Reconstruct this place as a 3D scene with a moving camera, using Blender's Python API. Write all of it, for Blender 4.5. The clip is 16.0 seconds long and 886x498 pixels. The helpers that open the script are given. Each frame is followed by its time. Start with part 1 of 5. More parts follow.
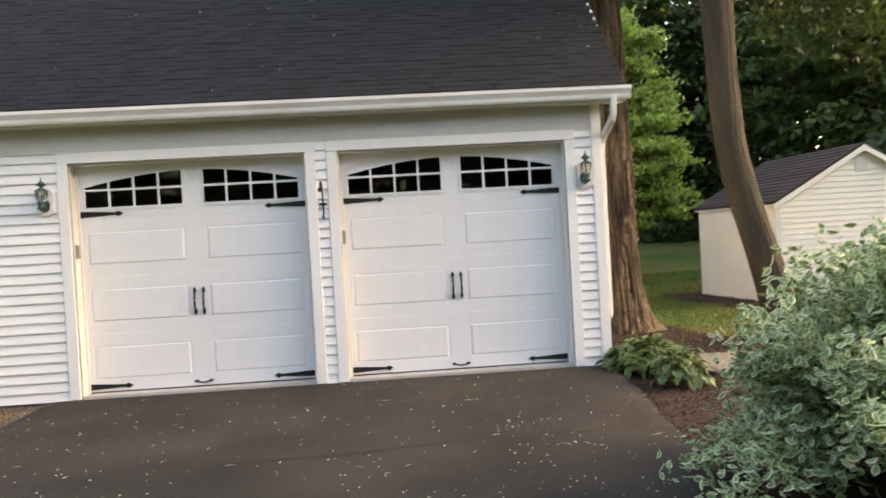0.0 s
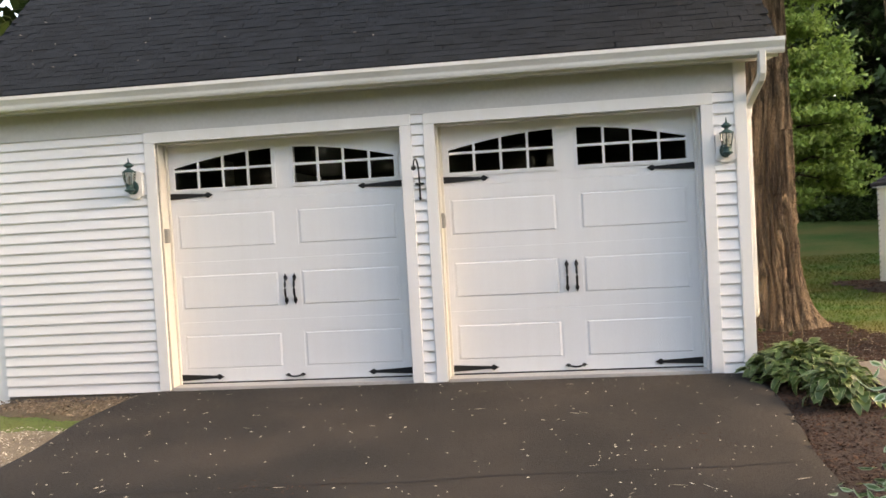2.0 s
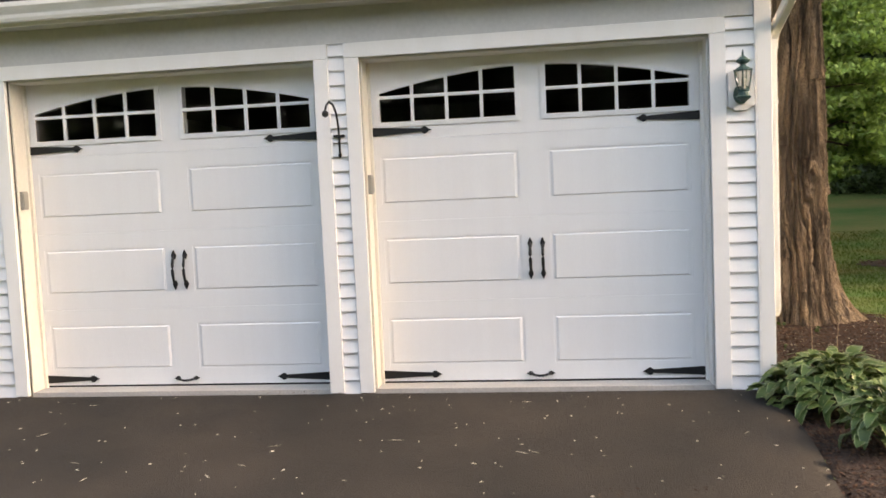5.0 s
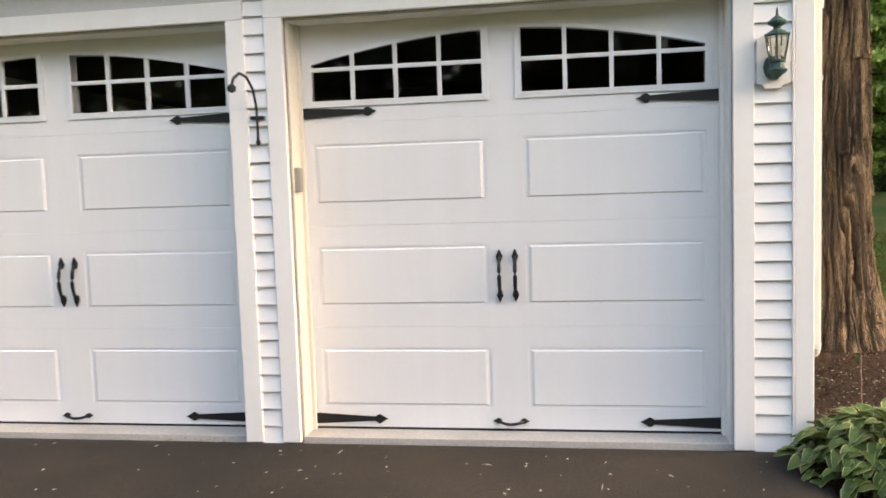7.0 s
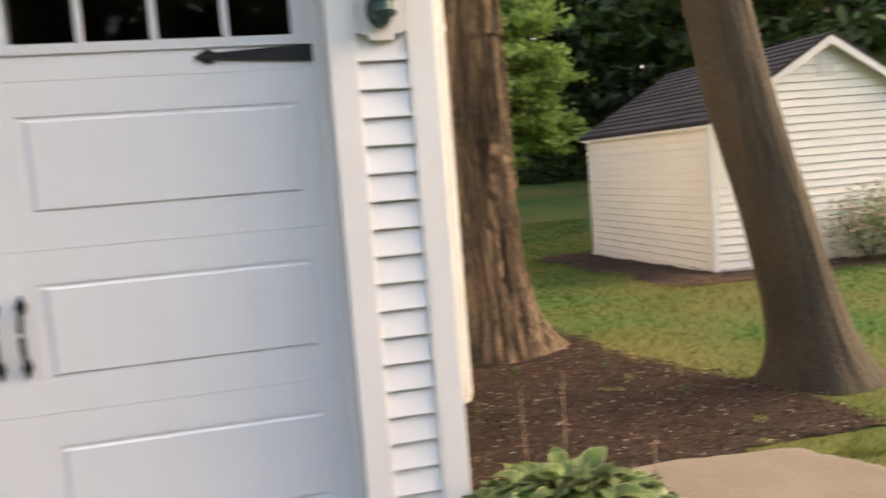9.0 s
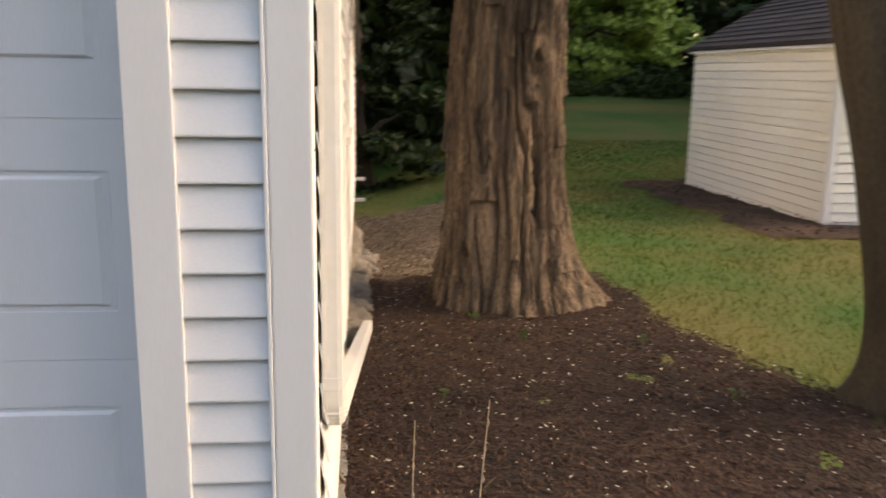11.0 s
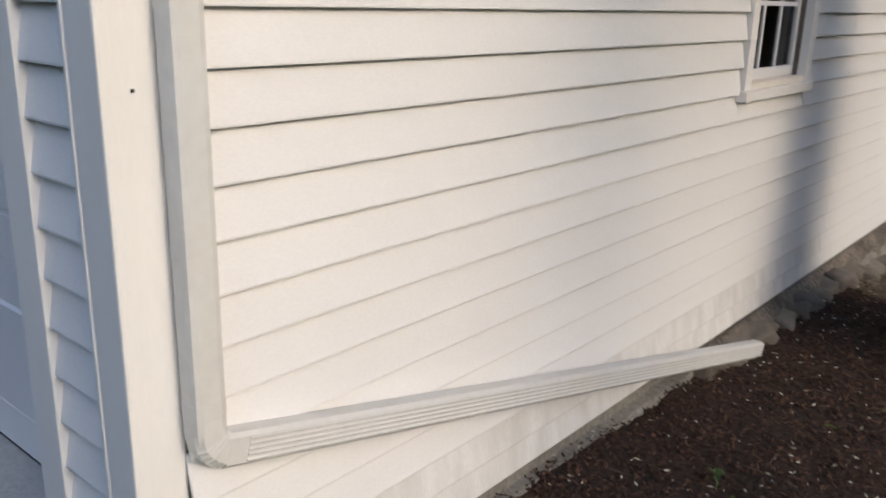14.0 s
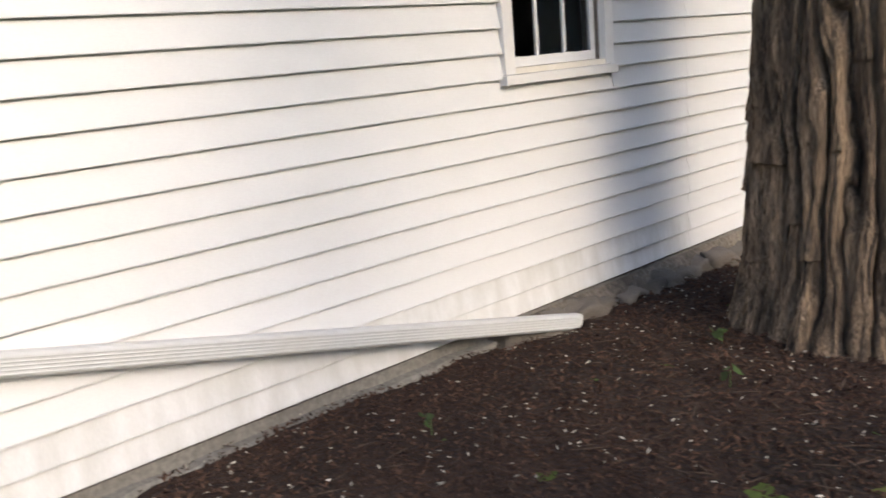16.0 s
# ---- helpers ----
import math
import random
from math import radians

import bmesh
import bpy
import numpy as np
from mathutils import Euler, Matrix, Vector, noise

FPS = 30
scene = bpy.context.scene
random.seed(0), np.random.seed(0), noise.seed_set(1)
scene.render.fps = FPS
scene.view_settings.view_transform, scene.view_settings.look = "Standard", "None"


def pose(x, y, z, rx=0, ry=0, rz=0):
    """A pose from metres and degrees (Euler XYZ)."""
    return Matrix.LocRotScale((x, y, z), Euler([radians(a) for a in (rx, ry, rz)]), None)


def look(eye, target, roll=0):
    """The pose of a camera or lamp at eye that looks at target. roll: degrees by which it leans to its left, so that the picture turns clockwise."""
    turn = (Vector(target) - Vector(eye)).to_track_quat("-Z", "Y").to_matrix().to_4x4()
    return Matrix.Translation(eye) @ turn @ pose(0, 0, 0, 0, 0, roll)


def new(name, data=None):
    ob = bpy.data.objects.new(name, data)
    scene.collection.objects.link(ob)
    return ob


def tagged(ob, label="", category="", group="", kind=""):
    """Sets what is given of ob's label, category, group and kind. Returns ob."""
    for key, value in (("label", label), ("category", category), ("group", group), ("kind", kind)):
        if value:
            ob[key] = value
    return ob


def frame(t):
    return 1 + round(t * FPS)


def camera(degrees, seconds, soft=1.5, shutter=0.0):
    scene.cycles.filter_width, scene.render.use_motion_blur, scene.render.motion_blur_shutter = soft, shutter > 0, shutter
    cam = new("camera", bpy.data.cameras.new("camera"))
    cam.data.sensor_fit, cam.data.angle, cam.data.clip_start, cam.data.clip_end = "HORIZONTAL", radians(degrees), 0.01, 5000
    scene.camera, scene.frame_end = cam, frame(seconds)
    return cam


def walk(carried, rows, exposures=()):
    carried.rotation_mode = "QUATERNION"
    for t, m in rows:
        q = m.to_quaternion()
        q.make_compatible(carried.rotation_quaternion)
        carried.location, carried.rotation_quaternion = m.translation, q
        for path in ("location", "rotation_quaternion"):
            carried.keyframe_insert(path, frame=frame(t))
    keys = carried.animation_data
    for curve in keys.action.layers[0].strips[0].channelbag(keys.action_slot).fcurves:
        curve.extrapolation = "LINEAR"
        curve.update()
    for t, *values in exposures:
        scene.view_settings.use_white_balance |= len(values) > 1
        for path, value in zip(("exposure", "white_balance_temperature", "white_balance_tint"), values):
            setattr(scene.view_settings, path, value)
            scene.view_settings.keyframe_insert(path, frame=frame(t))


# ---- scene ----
cam = camera(55.9, 16.0, soft=1.6, shutter=0.5)
PATH = [
    (0, (-2.356, -8.761, 1.443), (-2.219, -6.766, 1.41), -3.2),
    (0.5, (-2.272, -8.527, 1.431), (-2.223, -6.529, 1.362), -3.3),
    (1, (-2.192, -8.251, 1.432), (-2.183, -6.252, 1.361), -2.1),
    (1.5, (-2.065, -8.017, 1.435), (-2.139, -6.019, 1.368), -3.9),
    (2, (-1.87, -7.735, 1.485), (-2.107, -5.75, 1.416), -3.2),
    (2.5, (-1.781, -7.478, 1.456), (-2.043, -5.497, 1.38), -3.8),
    (3, (-1.727, -7.172, 1.428), (-1.938, -5.184, 1.361), -2.9),
    (3.5, (-1.618, -6.856, 1.405), (-1.868, -4.874, 1.302), -2.9),
    (4, (-1.499, -6.554, 1.422), (-1.747, -4.573, 1.297), -3.4),
    (4.2, (-1.476, -6.418, 1.419), (-1.718, -4.438, 1.282), -3.5),
    (6.3, (-1.423, -4.994, 1.444), (-1.765, -3.029, 1.295), -0.6),
    (6.5, (-1.379, -4.859, 1.449), (-1.657, -2.885, 1.286), -2.0),
    (7, (-1.211, -4.537, 1.444), (-1.53, -2.569, 1.283), -1.9),
    (7.5, (-1.14, -4.192, 1.456), (-1.375, -2.212, 1.297), -4.3),
    (8, (-1.145, -3.81, 1.427), (-1.013, -1.82, 1.278), -3.9),
    (8.5, (-0.961, -3.418, 1.41), (-0.705, -1.441, 1.244), -4.1),
    (9, (-0.745, -3.048, 1.379), (-0.298, -1.108, 1.191), -4.5),
    (9.2, (-0.646, -2.873, 1.375), (-0.096, -0.96, 1.176), -3.9),
    (11.3, (0.215, -1.706, 1.322), (0.216, 0.239, 0.859), 3.0),
    (11.5, (0.297, -1.589, 1.326), (0.056, 0.333, 0.828), 1.8),
    (12, (0.477, -1.331, 1.303), (0.003, 0.523, 0.721), 6.2),
    (12.5, (0.655, -1.054, 1.298), (-0.098, 0.711, 0.734), 4.6),
    (13, (0.885, -0.938, 1.31), (-0.111, 0.694, 0.723), 2.7),
    (13.5, (1.112, -0.838, 1.324), (0.024, 0.719, 0.697), 1.3),
    (14, (1.241, -0.668, 1.304), (0.003, 0.794, 0.727), 1.5),
    (14.5, (1.463, -0.502, 1.278), (0.066, 0.833, 0.762), -1.4),
    (15, (1.858, -0.389, 1.213), (0.356, 0.86, 0.783), -4.3),
    (15.5, (2.146, -0.213, 1.139), (0.695, 1.084, 0.677), -4.9),
    (16, (2.39, -0.042, 1.088), (0.94, 1.26, 0.641), -5.1),
]
EXPOSURES = [(0.0, 2.66, 8500, 16), (0.5, 2.74, 8500, 16), (1.5, 2.64, 8500, 16), (2.0, 2.63, 8500, 16), (3.0, 2.79, 8600, 16), (3.5, 2.70, 8500, 16), (4.0, 2.68, 8500, 16), (6.5, 2.72, 8500, 16), (7.5, 2.82, 8600, 17), (8.0, 2.7, 8700, 17), (9.2, 2.66, 8700, 18), (11.3, 2.07, 8000, 18), (12.0, 1.60, 7200, 16), (12.5, 1.26, 6700, 12), (13.0, 1.04, 6500, 14), (13.5, 0.92, 6350, 14), (14.0, 1.16, 6100, 12), (14.5, 1.20, 6000, 12), (15.0, 1.18, 5900, 11), (15.5, 1.34, 5900, 11), (16.0, 1.64, 6000, 12)]
walk(cam, [(t, look(eye, target, roll)) for t, eye, target, roll in PATH], EXPOSURES)

# ---- world and sun ----
world = bpy.data.worlds.new("world")
scene.world = world
world.use_nodes = True
wn = world.node_tree.nodes
sky = wn.new("ShaderNodeTexSky")
sky.sky_type = "NISHITA"
sky.sun_disc = False
sky.sun_elevation = radians(24)
sky.sun_rotation = radians(90)
sky.dust_density = 3.0
sky.ozone_density = 0.6
world.node_tree.links.new(sky.outputs[0], wn["Background"].inputs[0])
wn["Background"].inputs[1].default_value = 0.15
sun = new("sun", bpy.data.lights.new("sun", "SUN"))
sun.data.energy = 0.085
sun.data.angle = radians(15)
sun.data.color = (1.0, 0.88, 0.75)
sun.matrix_world = look((20, -1.0, 8.5), (0, 0, 0))


# ---- materials ----
def material(name, colour, rough=0.6, vary=0.12, scale=6.0, fine=60.0, bump=0.15, second=None, stain=0.5,
             metal=0.0, stretch=(1, 1, 1), per_object=0.0, island=0.0, spec=0.4, backlit=0.0):
    """A surface with large stains, fine grain and relief, at real size."""
    m = bpy.data.materials.new(name)
    m.use_nodes = True
    nt = m.node_tree
    n, l = nt.nodes, nt.links
    bsdf = n["Principled BSDF"]
    geo = n.new("ShaderNodeTexCoord")
    mp = n.new("ShaderNodeMapping")
    mp.inputs["Scale"].default_value = stretch
    l.new(geo.outputs["Object"], mp.inputs[0])
    big, small = n.new("ShaderNodeTexNoise"), n.new("ShaderNodeTexNoise")
    for tex, s, d in ((big, scale, 5), (small, fine, 3)):
        tex.inputs["Scale"].default_value = s
        tex.inputs["Detail"].default_value = d
        l.new(mp.outputs[0], tex.inputs["Vector"])
    ramp = n.new("ShaderNodeValToRGB")
    ramp.color_ramp.elements[0].position, ramp.color_ramp.elements[1].position = 0.35, 0.68
    other = second or tuple(c * (1 - vary * 2) for c in colour)
    ramp.color_ramp.elements[0].color = (*[a + (b - a) * stain for a, b in zip(colour, other)], 1)
    ramp.color_ramp.elements[1].color = (*colour, 1)
    l.new(big.outputs["Fac"], ramp.inputs[0])
    hsv = n.new("ShaderNodeHueSaturation")
    l.new(ramp.outputs[0], hsv.inputs["Color"])
    mr = n.new("ShaderNodeMapRange")
    mr.inputs["From Min"].default_value, mr.inputs["From Max"].default_value = 0.3, 0.7
    mr.inputs["To Min"].default_value, mr.inputs["To Max"].default_value = 1 - vary, 1 + vary
    l.new(small.outputs["Fac"], mr.inputs["Value"])
    value = mr.outputs[0]
    for amount, node, out in ((per_object, "ShaderNodeObjectInfo", "Random"), (island, "ShaderNodeNewGeometry", "Random Per Island")):
        if amount:
            info = n.new(node)
            mr2 = n.new("ShaderNodeMapRange")
            mr2.inputs["To Min"].default_value, mr2.inputs["To Max"].default_value = 1 - amount, 1 + amount
            l.new(info.outputs[out], mr2.inputs["Value"])
            mul = n.new("ShaderNodeMath")
            mul.operation = "MULTIPLY"
            l.new(value, mul.inputs[0])
            l.new(mr2.outputs[0], mul.inputs[1])
            value = mul.outputs[0]
    l.new(value, hsv.inputs["Value"])
    l.new(hsv.outputs[0], bsdf.inputs["Base Color"])
    bsdf.inputs["Roughness"].default_value = rough
    bsdf.inputs["Metallic"].default_value = metal
    bsdf.inputs["Specular IOR Level"].default_value = spec
    if bump:
        bp = n.new("ShaderNodeBump")
        bp.inputs["Strength"].default_value = bump
        bp.inputs["Distance"].default_value = 0.03 if bump >= 1.0 else 0.01
        l.new(small.outputs["Fac"], bp.inputs["Height"])
        l.new(bp.outputs[0], bsdf.inputs["Normal"])
    if backlit:
        tr = n.new("ShaderNodeBsdfTranslucent")
        l.new(hsv.outputs[0], tr.inputs[0])
        mix = n.new("ShaderNodeMixShader")
        mix.inputs[0].default_value = backlit
        l.new(bsdf.outputs[0], mix.inputs[1])
        l.new(tr.outputs[0], mix.inputs[2])
        l.new(mix.outputs[0], n["Material Output"].inputs[0])
    return m


M = {
    "siding": material("vinyl_siding", (0.80, 0.795, 0.785), 0.42, 0.025, 1.2, 90, 0.05, stain=0.35, stretch=(1, 1, 3), second=(0.74, 0.73, 0.70), per_object=0.012),
    "siding_dirty": material("mildewed_vinyl_siding", (0.79, 0.785, 0.77), 0.5, 0.04, 3.2, 60, 0.08, stain=0.8, stretch=(1, 4, 1.2), second=(0.63, 0.62, 0.585)),
    "trim": material("painted_trim", (0.81, 0.80, 0.78), 0.45, 0.015, 2.0, 45, 0.02, second=(0.75, 0.73, 0.68), stain=0.5, stretch=(3, 3, 0.6)),
    # white paint with the sun's warm cast put into its colour
    "jamb": material("sun_warmed_jamb_paint", (0.76, 0.73, 0.66), 0.5, 0.05, 3.0, 40, 0.1, second=(0.70, 0.65, 0.54), stretch=(2, 2, 0.6)),
    "door": material("almond_door_steel", (0.80, 0.795, 0.785), 0.42, 0.03, 0.8, 70, 0.18, second=(0.765, 0.755, 0.74), stretch=(14, 1, 0.5)),
    "sash": material("white_window_moulding", (0.76, 0.76, 0.76), 0.4, 0.02, 3, 60, 0.03),
    "gutter": material("white_aluminium", (0.74, 0.74, 0.72), 0.35, 0.04, 2.5, 30, 0.04, second=(0.6, 0.59, 0.55), stain=0.7, stretch=(0.6, 2, 2)),
    "downspout": material("offwhite_downspout", (0.64, 0.65, 0.635), 0.35, 0.03, 3, 35, 0.04, second=(0.62, 0.60, 0.54)),
    # greyer than the trim: shade under the eave is put into this colour
    "soffit": material("shade_greyed_soffit_vinyl", (0.56, 0.555, 0.545), 0.6, 0.04, 2, 40, 0.1),
    "black": material("black_iron", (0.008, 0.008, 0.009), 0.5, 0.2, 10, 120, 0.2),
    "verdigris": material("verdigris_metal", (0.045, 0.10, 0.095), 0.5, 0.3, 25, 120, 0.3, second=(0.02, 0.04, 0.04), metal=0.3),
    "grey_box": material("grey_plastic", (0.30, 0.29, 0.26), 0.5, 0.05, 20, 90, 0.05),
    "asphalt": material("asphalt", (0.0122, 0.0120, 0.0108), 0.85, 0.42, 0.75, 130, 0.9, second=(0.038, 0.0315, 0.0250), stain=1.0, spec=0.25),
    "tar": material("tar_seam", (0.012, 0.012, 0.012), 0.8, 0.2, 9, 80, 0.3),
    "concrete": material("concrete", (0.185, 0.155, 0.122), 0.9, 0.14, 2.5, 90, 0.4, second=(0.13, 0.108, 0.084)),
    "foundation": material("foundation_concrete", (0.25, 0.235, 0.205), 0.95, 0.2, 4, 60, 0.6, second=(0.15, 0.14, 0.12)),
    "sill_concrete": material("pale_sill_concrete", (0.46, 0.44, 0.41), 0.9, 0.1, 3, 60, 0.3, second=(0.34, 0.32, 0.29)),
    "stone": material("field_stone", (0.19, 0.165, 0.135), 0.95, 0.2, 8, 50, 0.7, second=(0.15, 0.135, 0.115), per_object=0.3),
    "rubble": material("mortared_rubble", (0.25, 0.215, 0.17), 0.95, 0.3, 5, 45, 1.0, second=(0.11, 0.095, 0.078), stain=1.0),
    "boulder": material("tan_boulder", (0.44, 0.34, 0.235), 0.95, 0.25, 6, 40, 1.0, second=(0.24, 0.18, 0.12), stain=1.0),
    "mulch": material("bark_mulch", (0.046, 0.024, 0.0145), 0.95, 0.5, 1.6, 45, 1.0, second=(0.020, 0.012, 0.008), stain=0.9),
    "chip": material("mulch_chips", (0.070, 0.037, 0.023), 0.95, 0.3, 8, 60, 0.5, island=0.65),
    "litter": material("dry_petals", (0.46, 0.42, 0.34), 0.9, 0.2, 8, 60, 0.2, island=0.5),
    "soil": material("bare_soil", (0.12, 0.086, 0.056), 0.95, 0.3, 1.5, 40, 0.8, second=(0.08, 0.07, 0.03)),
    "sand": material("sandy_gravel", (0.17, 0.138, 0.095), 0.95, 0.35, 3.0, 70, 0.8, second=(0.09, 0.07, 0.048)),
    "dead_leaf": material("grey_dead_leaves", (0.17, 0.13, 0.092), 0.95, 0.3, 8, 60, 0.2, island=0.6),
    "bed_soil": material("leafy_bed_soil", (0.085, 0.045, 0.027), 0.95, 0.4, 1.6, 30, 0.9, second=(0.03, 0.019, 0.012), stain=1.0),
    "lawn": material("lawn", (0.031, 0.097, 0.009), 0.95, 0.25, 0.55, 30, 0.6, second=(0.115, 0.110, 0.026), stain=1.0),
    "blade": material("grass_blades", (0.040, 0.120, 0.011), 0.7, 0.1, 0.55, 20, 0.0, second=(0.14, 0.138, 0.033), stain=1.0, island=0.22, backlit=0.3),
    "shingle": material("asphalt_shingles", (0.0115, 0.0150, 0.0185), 0.9, 0.35, 1.2, 220, 0.6, second=(0.0075, 0.0098, 0.0125), per_object=0.26, island=0.26, spec=0.25),
    "shed_shingle": material("shed_shingles", (0.060, 0.052, 0.052), 0.9, 0.3, 2.0, 120, 0.5, island=0.25, per_object=0.2, spec=0.25),
    "shed": material("cream_shed_siding", (0.85, 0.825, 0.755), 0.5, 0.03, 1.0, 60, 0.06, second=(0.78, 0.74, 0.63)),
    "bark": material("shaggy_bark", (0.38, 0.275, 0.18), 0.95, 0.55, 2.8, 34, 1.0, second=(0.07, 0.053, 0.04), stain=1.0, stretch=(5, 5, 0.5)),
    "bark_smooth": material("smooth_bark", (0.064, 0.051, 0.034), 0.9, 0.22, 2.2, 45, 0.9, second=(0.038, 0.032, 0.023), stain=0.9, stretch=(1.4, 1.4, 0.8)),
    "bark_far": material("far_bark", (0.06, 0.045, 0.032), 0.95, 0.25, 3.0, 20, 0.5, stretch=(3, 3, 0.6)),
    "leaf_dark": material("dark_foliage", (0.030, 0.055, 0.014), 0.6, 0.15, 0.6, 9, 0.0, island=0.55, backlit=0.25, second=(0.018, 0.03, 0.01)),
    "leaf_mid": material("woodland_foliage", (0.055, 0.095, 0.022), 0.6, 0.15, 0.5, 9, 0.0, island=0.5, backlit=0.3, second=(0.035, 0.055, 0.015)),
    "leaf_bright": material("fresh_foliage", (0.19, 0.31, 0.075), 0.55, 0.12, 0.8, 9, 0.0, island=0.4, backlit=0.4),
    "leaf_shrub": material("shrub_leaf_green", (0.155, 0.262, 0.095), 0.5, 0.12, 4, 30, 0.0, island=0.35, backlit=0.25),
    "leaf_edge": material("pale_leaf_margin", (0.54, 0.61, 0.38), 0.5, 0.1, 6, 40, 0.0, island=0.2, backlit=0.25),
    "hosta": material("hosta_leaf_green", (0.078, 0.128, 0.034), 0.42, 0.12, 9, 50, 0.1, per_object=0.3, backlit=0.15),
    "hosta_edge": material("hosta_leaf_margin", (0.34, 0.38, 0.17), 0.45, 0.12, 6, 40, 0.0, per_object=0.2, backlit=0.15),
    "dry_stalk": material("dry_stalk_tan", (0.32, 0.24, 0.16), 0.9, 0.2, 9, 60, 0.3),
    "twig": material("twig_brown", (0.09, 0.06, 0.04), 0.9, 0.2, 9, 60, 0.3),
    "wood": material("weathered_timber", (0.17, 0.10, 0.055), 0.85, 0.2, 4, 40, 0.4, stretch=(3, 3, 0.5)),
    "interior": material("bare_garage_lining", (0.16, 0.14, 0.12), 0.9, 0.15, 3, 30, 0.2),
    "flower": material("pink_azalea_petals", (0.60, 0.40, 0.32), 0.6, 0.1, 6, 30, 0, island=0.3),
}


def glass_material(name, colour):
    m = bpy.data.materials.new(name)
    m.use_nodes = True
    b = m.node_tree.nodes["Principled BSDF"]
    b.inputs["Base Color"].default_value = (*colour, 1)
    b.inputs["Roughness"].default_value = 0.02
    b.inputs["IOR"].default_value = 1.35
    b.inputs["Transmission Weight"].default_value = 1.0
    return m


M["glass"] = glass_material("window_glass", (0.55, 0.58, 0.58))
M["lamp_glass"] = glass_material("lantern_glass", (0.85, 0.87, 0.86))


# ---- building blocks ----
def mesh_object(name, bm, mat, parent=None, smooth=False, label=""):
    me = bpy.data.meshes.new(name)
    bm.normal_update()
    bm.to_mesh(me)
    bm.free()
    for m in mat if isinstance(mat, (list, tuple)) else [mat]:
        me.materials.append(m)
    if smooth:
        me.shade_smooth()
    ob = new(name, me)
    if parent:
        ob.parent = parent
    if label:
        ob["label"] = label
    return ob


def part(name, bm, mat, parent, label="", smooth=False):
    return mesh_object(name, bm, mat, parent, smooth, label)


def thing(name, label, category, group="", at=(0, 0, 0)):
    ob = new(name)
    ob.location = at
    ob.empty_display_size = 0.1
    return tagged(ob, label, category, group)


def add_box(bm, x0, x1, y0, y1, z0, z1, bevel=0.0):
    """A box, its upright and level edges softened where bevel is given."""
    made = bmesh.ops.create_cube(bm, size=1.0)["verts"]
    for v in made:
        v.co = Vector((x0 + (v.co.x + 0.5) * (x1 - x0), y0 + (v.co.y + 0.5) * (y1 - y0), z0 + (v.co.z + 0.5) * (z1 - z0)))
    if bevel:
        edges = list({e for v in made for e in v.link_edges})
        bmesh.ops.bevel(bm, geom=edges, offset=bevel, segments=2, profile=0.6, affect="EDGES")
    return bm


def box(x0, x1, y0, y1, z0, z1, bevel=0.0):
    return add_box(bmesh.new(), x0, x1, y0, y1, z0, z1, bevel)


def add_prism(bm, profile, a, b):
    """Sweeps a closed profile, a list of points in space, from a to b (offsets)."""
    a, b = Vector(a), Vector(b)
    lo = [bm.verts.new(Vector(p) + a) for p in profile]
    hi = [bm.verts.new(Vector(p) + b) for p in profile]
    k = len(profile)
    for i in range(k):
        bm.faces.new((lo[i], lo[(i + 1) % k], hi[(i + 1) % k], hi[i]))
    bm.faces.new(lo[::-1])
    bm.faces.new(hi)
    bmesh.ops.recalc_face_normals(bm, faces=bm.faces)
    return bm


def add_tube(bm, points, radii, sides=10, flat=None, cap=True):
    """A tube through points; flat gives a rectangular section (width, depth) in place of a round one."""
    points = [Vector(p) for p in points]
    rings = []
    ref = Vector((0, 0, 1))
    for i, p in enumerate(points):
        d = (points[min(i + 1, len(points) - 1)] - points[max(i - 1, 0)]).normalized()
        side = d.cross(ref)
        if side.length < 0.05:
            side = d.cross(Vector((0, 1, 0)))
        side.normalize()
        up = side.cross(d).normalized()
        r = radii[i] if isinstance(radii, (list, tuple)) else radii
        if flat:
            w, h = flat[0] / 2, flat[1] / 2
            c = 0.008
            shape = [(-w + c, -h), (w - c, -h), (w, -h + c), (w, h - c), (w - c, h), (-w + c, h), (-w, h - c), (-w, -h + c)]
            rings.append([bm.verts.new(p + side * u + up * v) for u, v in shape])
        else:
            rings.append([bm.verts.new(p + (side * math.cos(t) + up * math.sin(t)) * r) for t in [2 * math.pi * k / sides for k in range(sides)]])
    for a, b in zip(rings, rings[1:]):
        for k in range(len(a)):
            bm.faces.new((a[k], a[(k + 1) % len(a)], b[(k + 1) % len(a)], b[k]))
    if cap:
        bm.faces.new(rings[0][::-1])
        bm.faces.new(rings[-1])
    return bm


def add_lathe(bm, profile, centre, sides=12):
    """Turns (radius, height) pairs round an upright axis."""
    rings = []
    for r, z in profile:
        rings.append([bm.verts.new((centre[0] + r * math.cos(2 * math.pi * k / sides), centre[1] + r * math.sin(2 * math.pi * k / sides), centre[2] + z)) for k in range(sides)])
    for a, b in zip(rings, rings[1:]):
        for k in range(sides):
            bm.faces.new((a[k], a[(k + 1) % sides], b[(k + 1) % sides], b[k]))
    bm.faces.new(rings[0][::-1])
    bm.faces.new(rings[-1])
    return bm


def array_mesh(name, verts, faces, mat, parent=None, kind="", indices=None):
    me = bpy.data.meshes.new(name)
    me.from_pydata(verts, [], faces)
    for m in mat if isinstance(mat, (list, tuple)) else [mat]:
        me.materials.append(m)
    if indices is not None:
        me.polygons.foreach_set("material_index", indices)
    me.update()
    ob = new(name, me)
    if parent:
        ob.parent = parent
    if kind:
        ob["kind"] = kind
    return ob


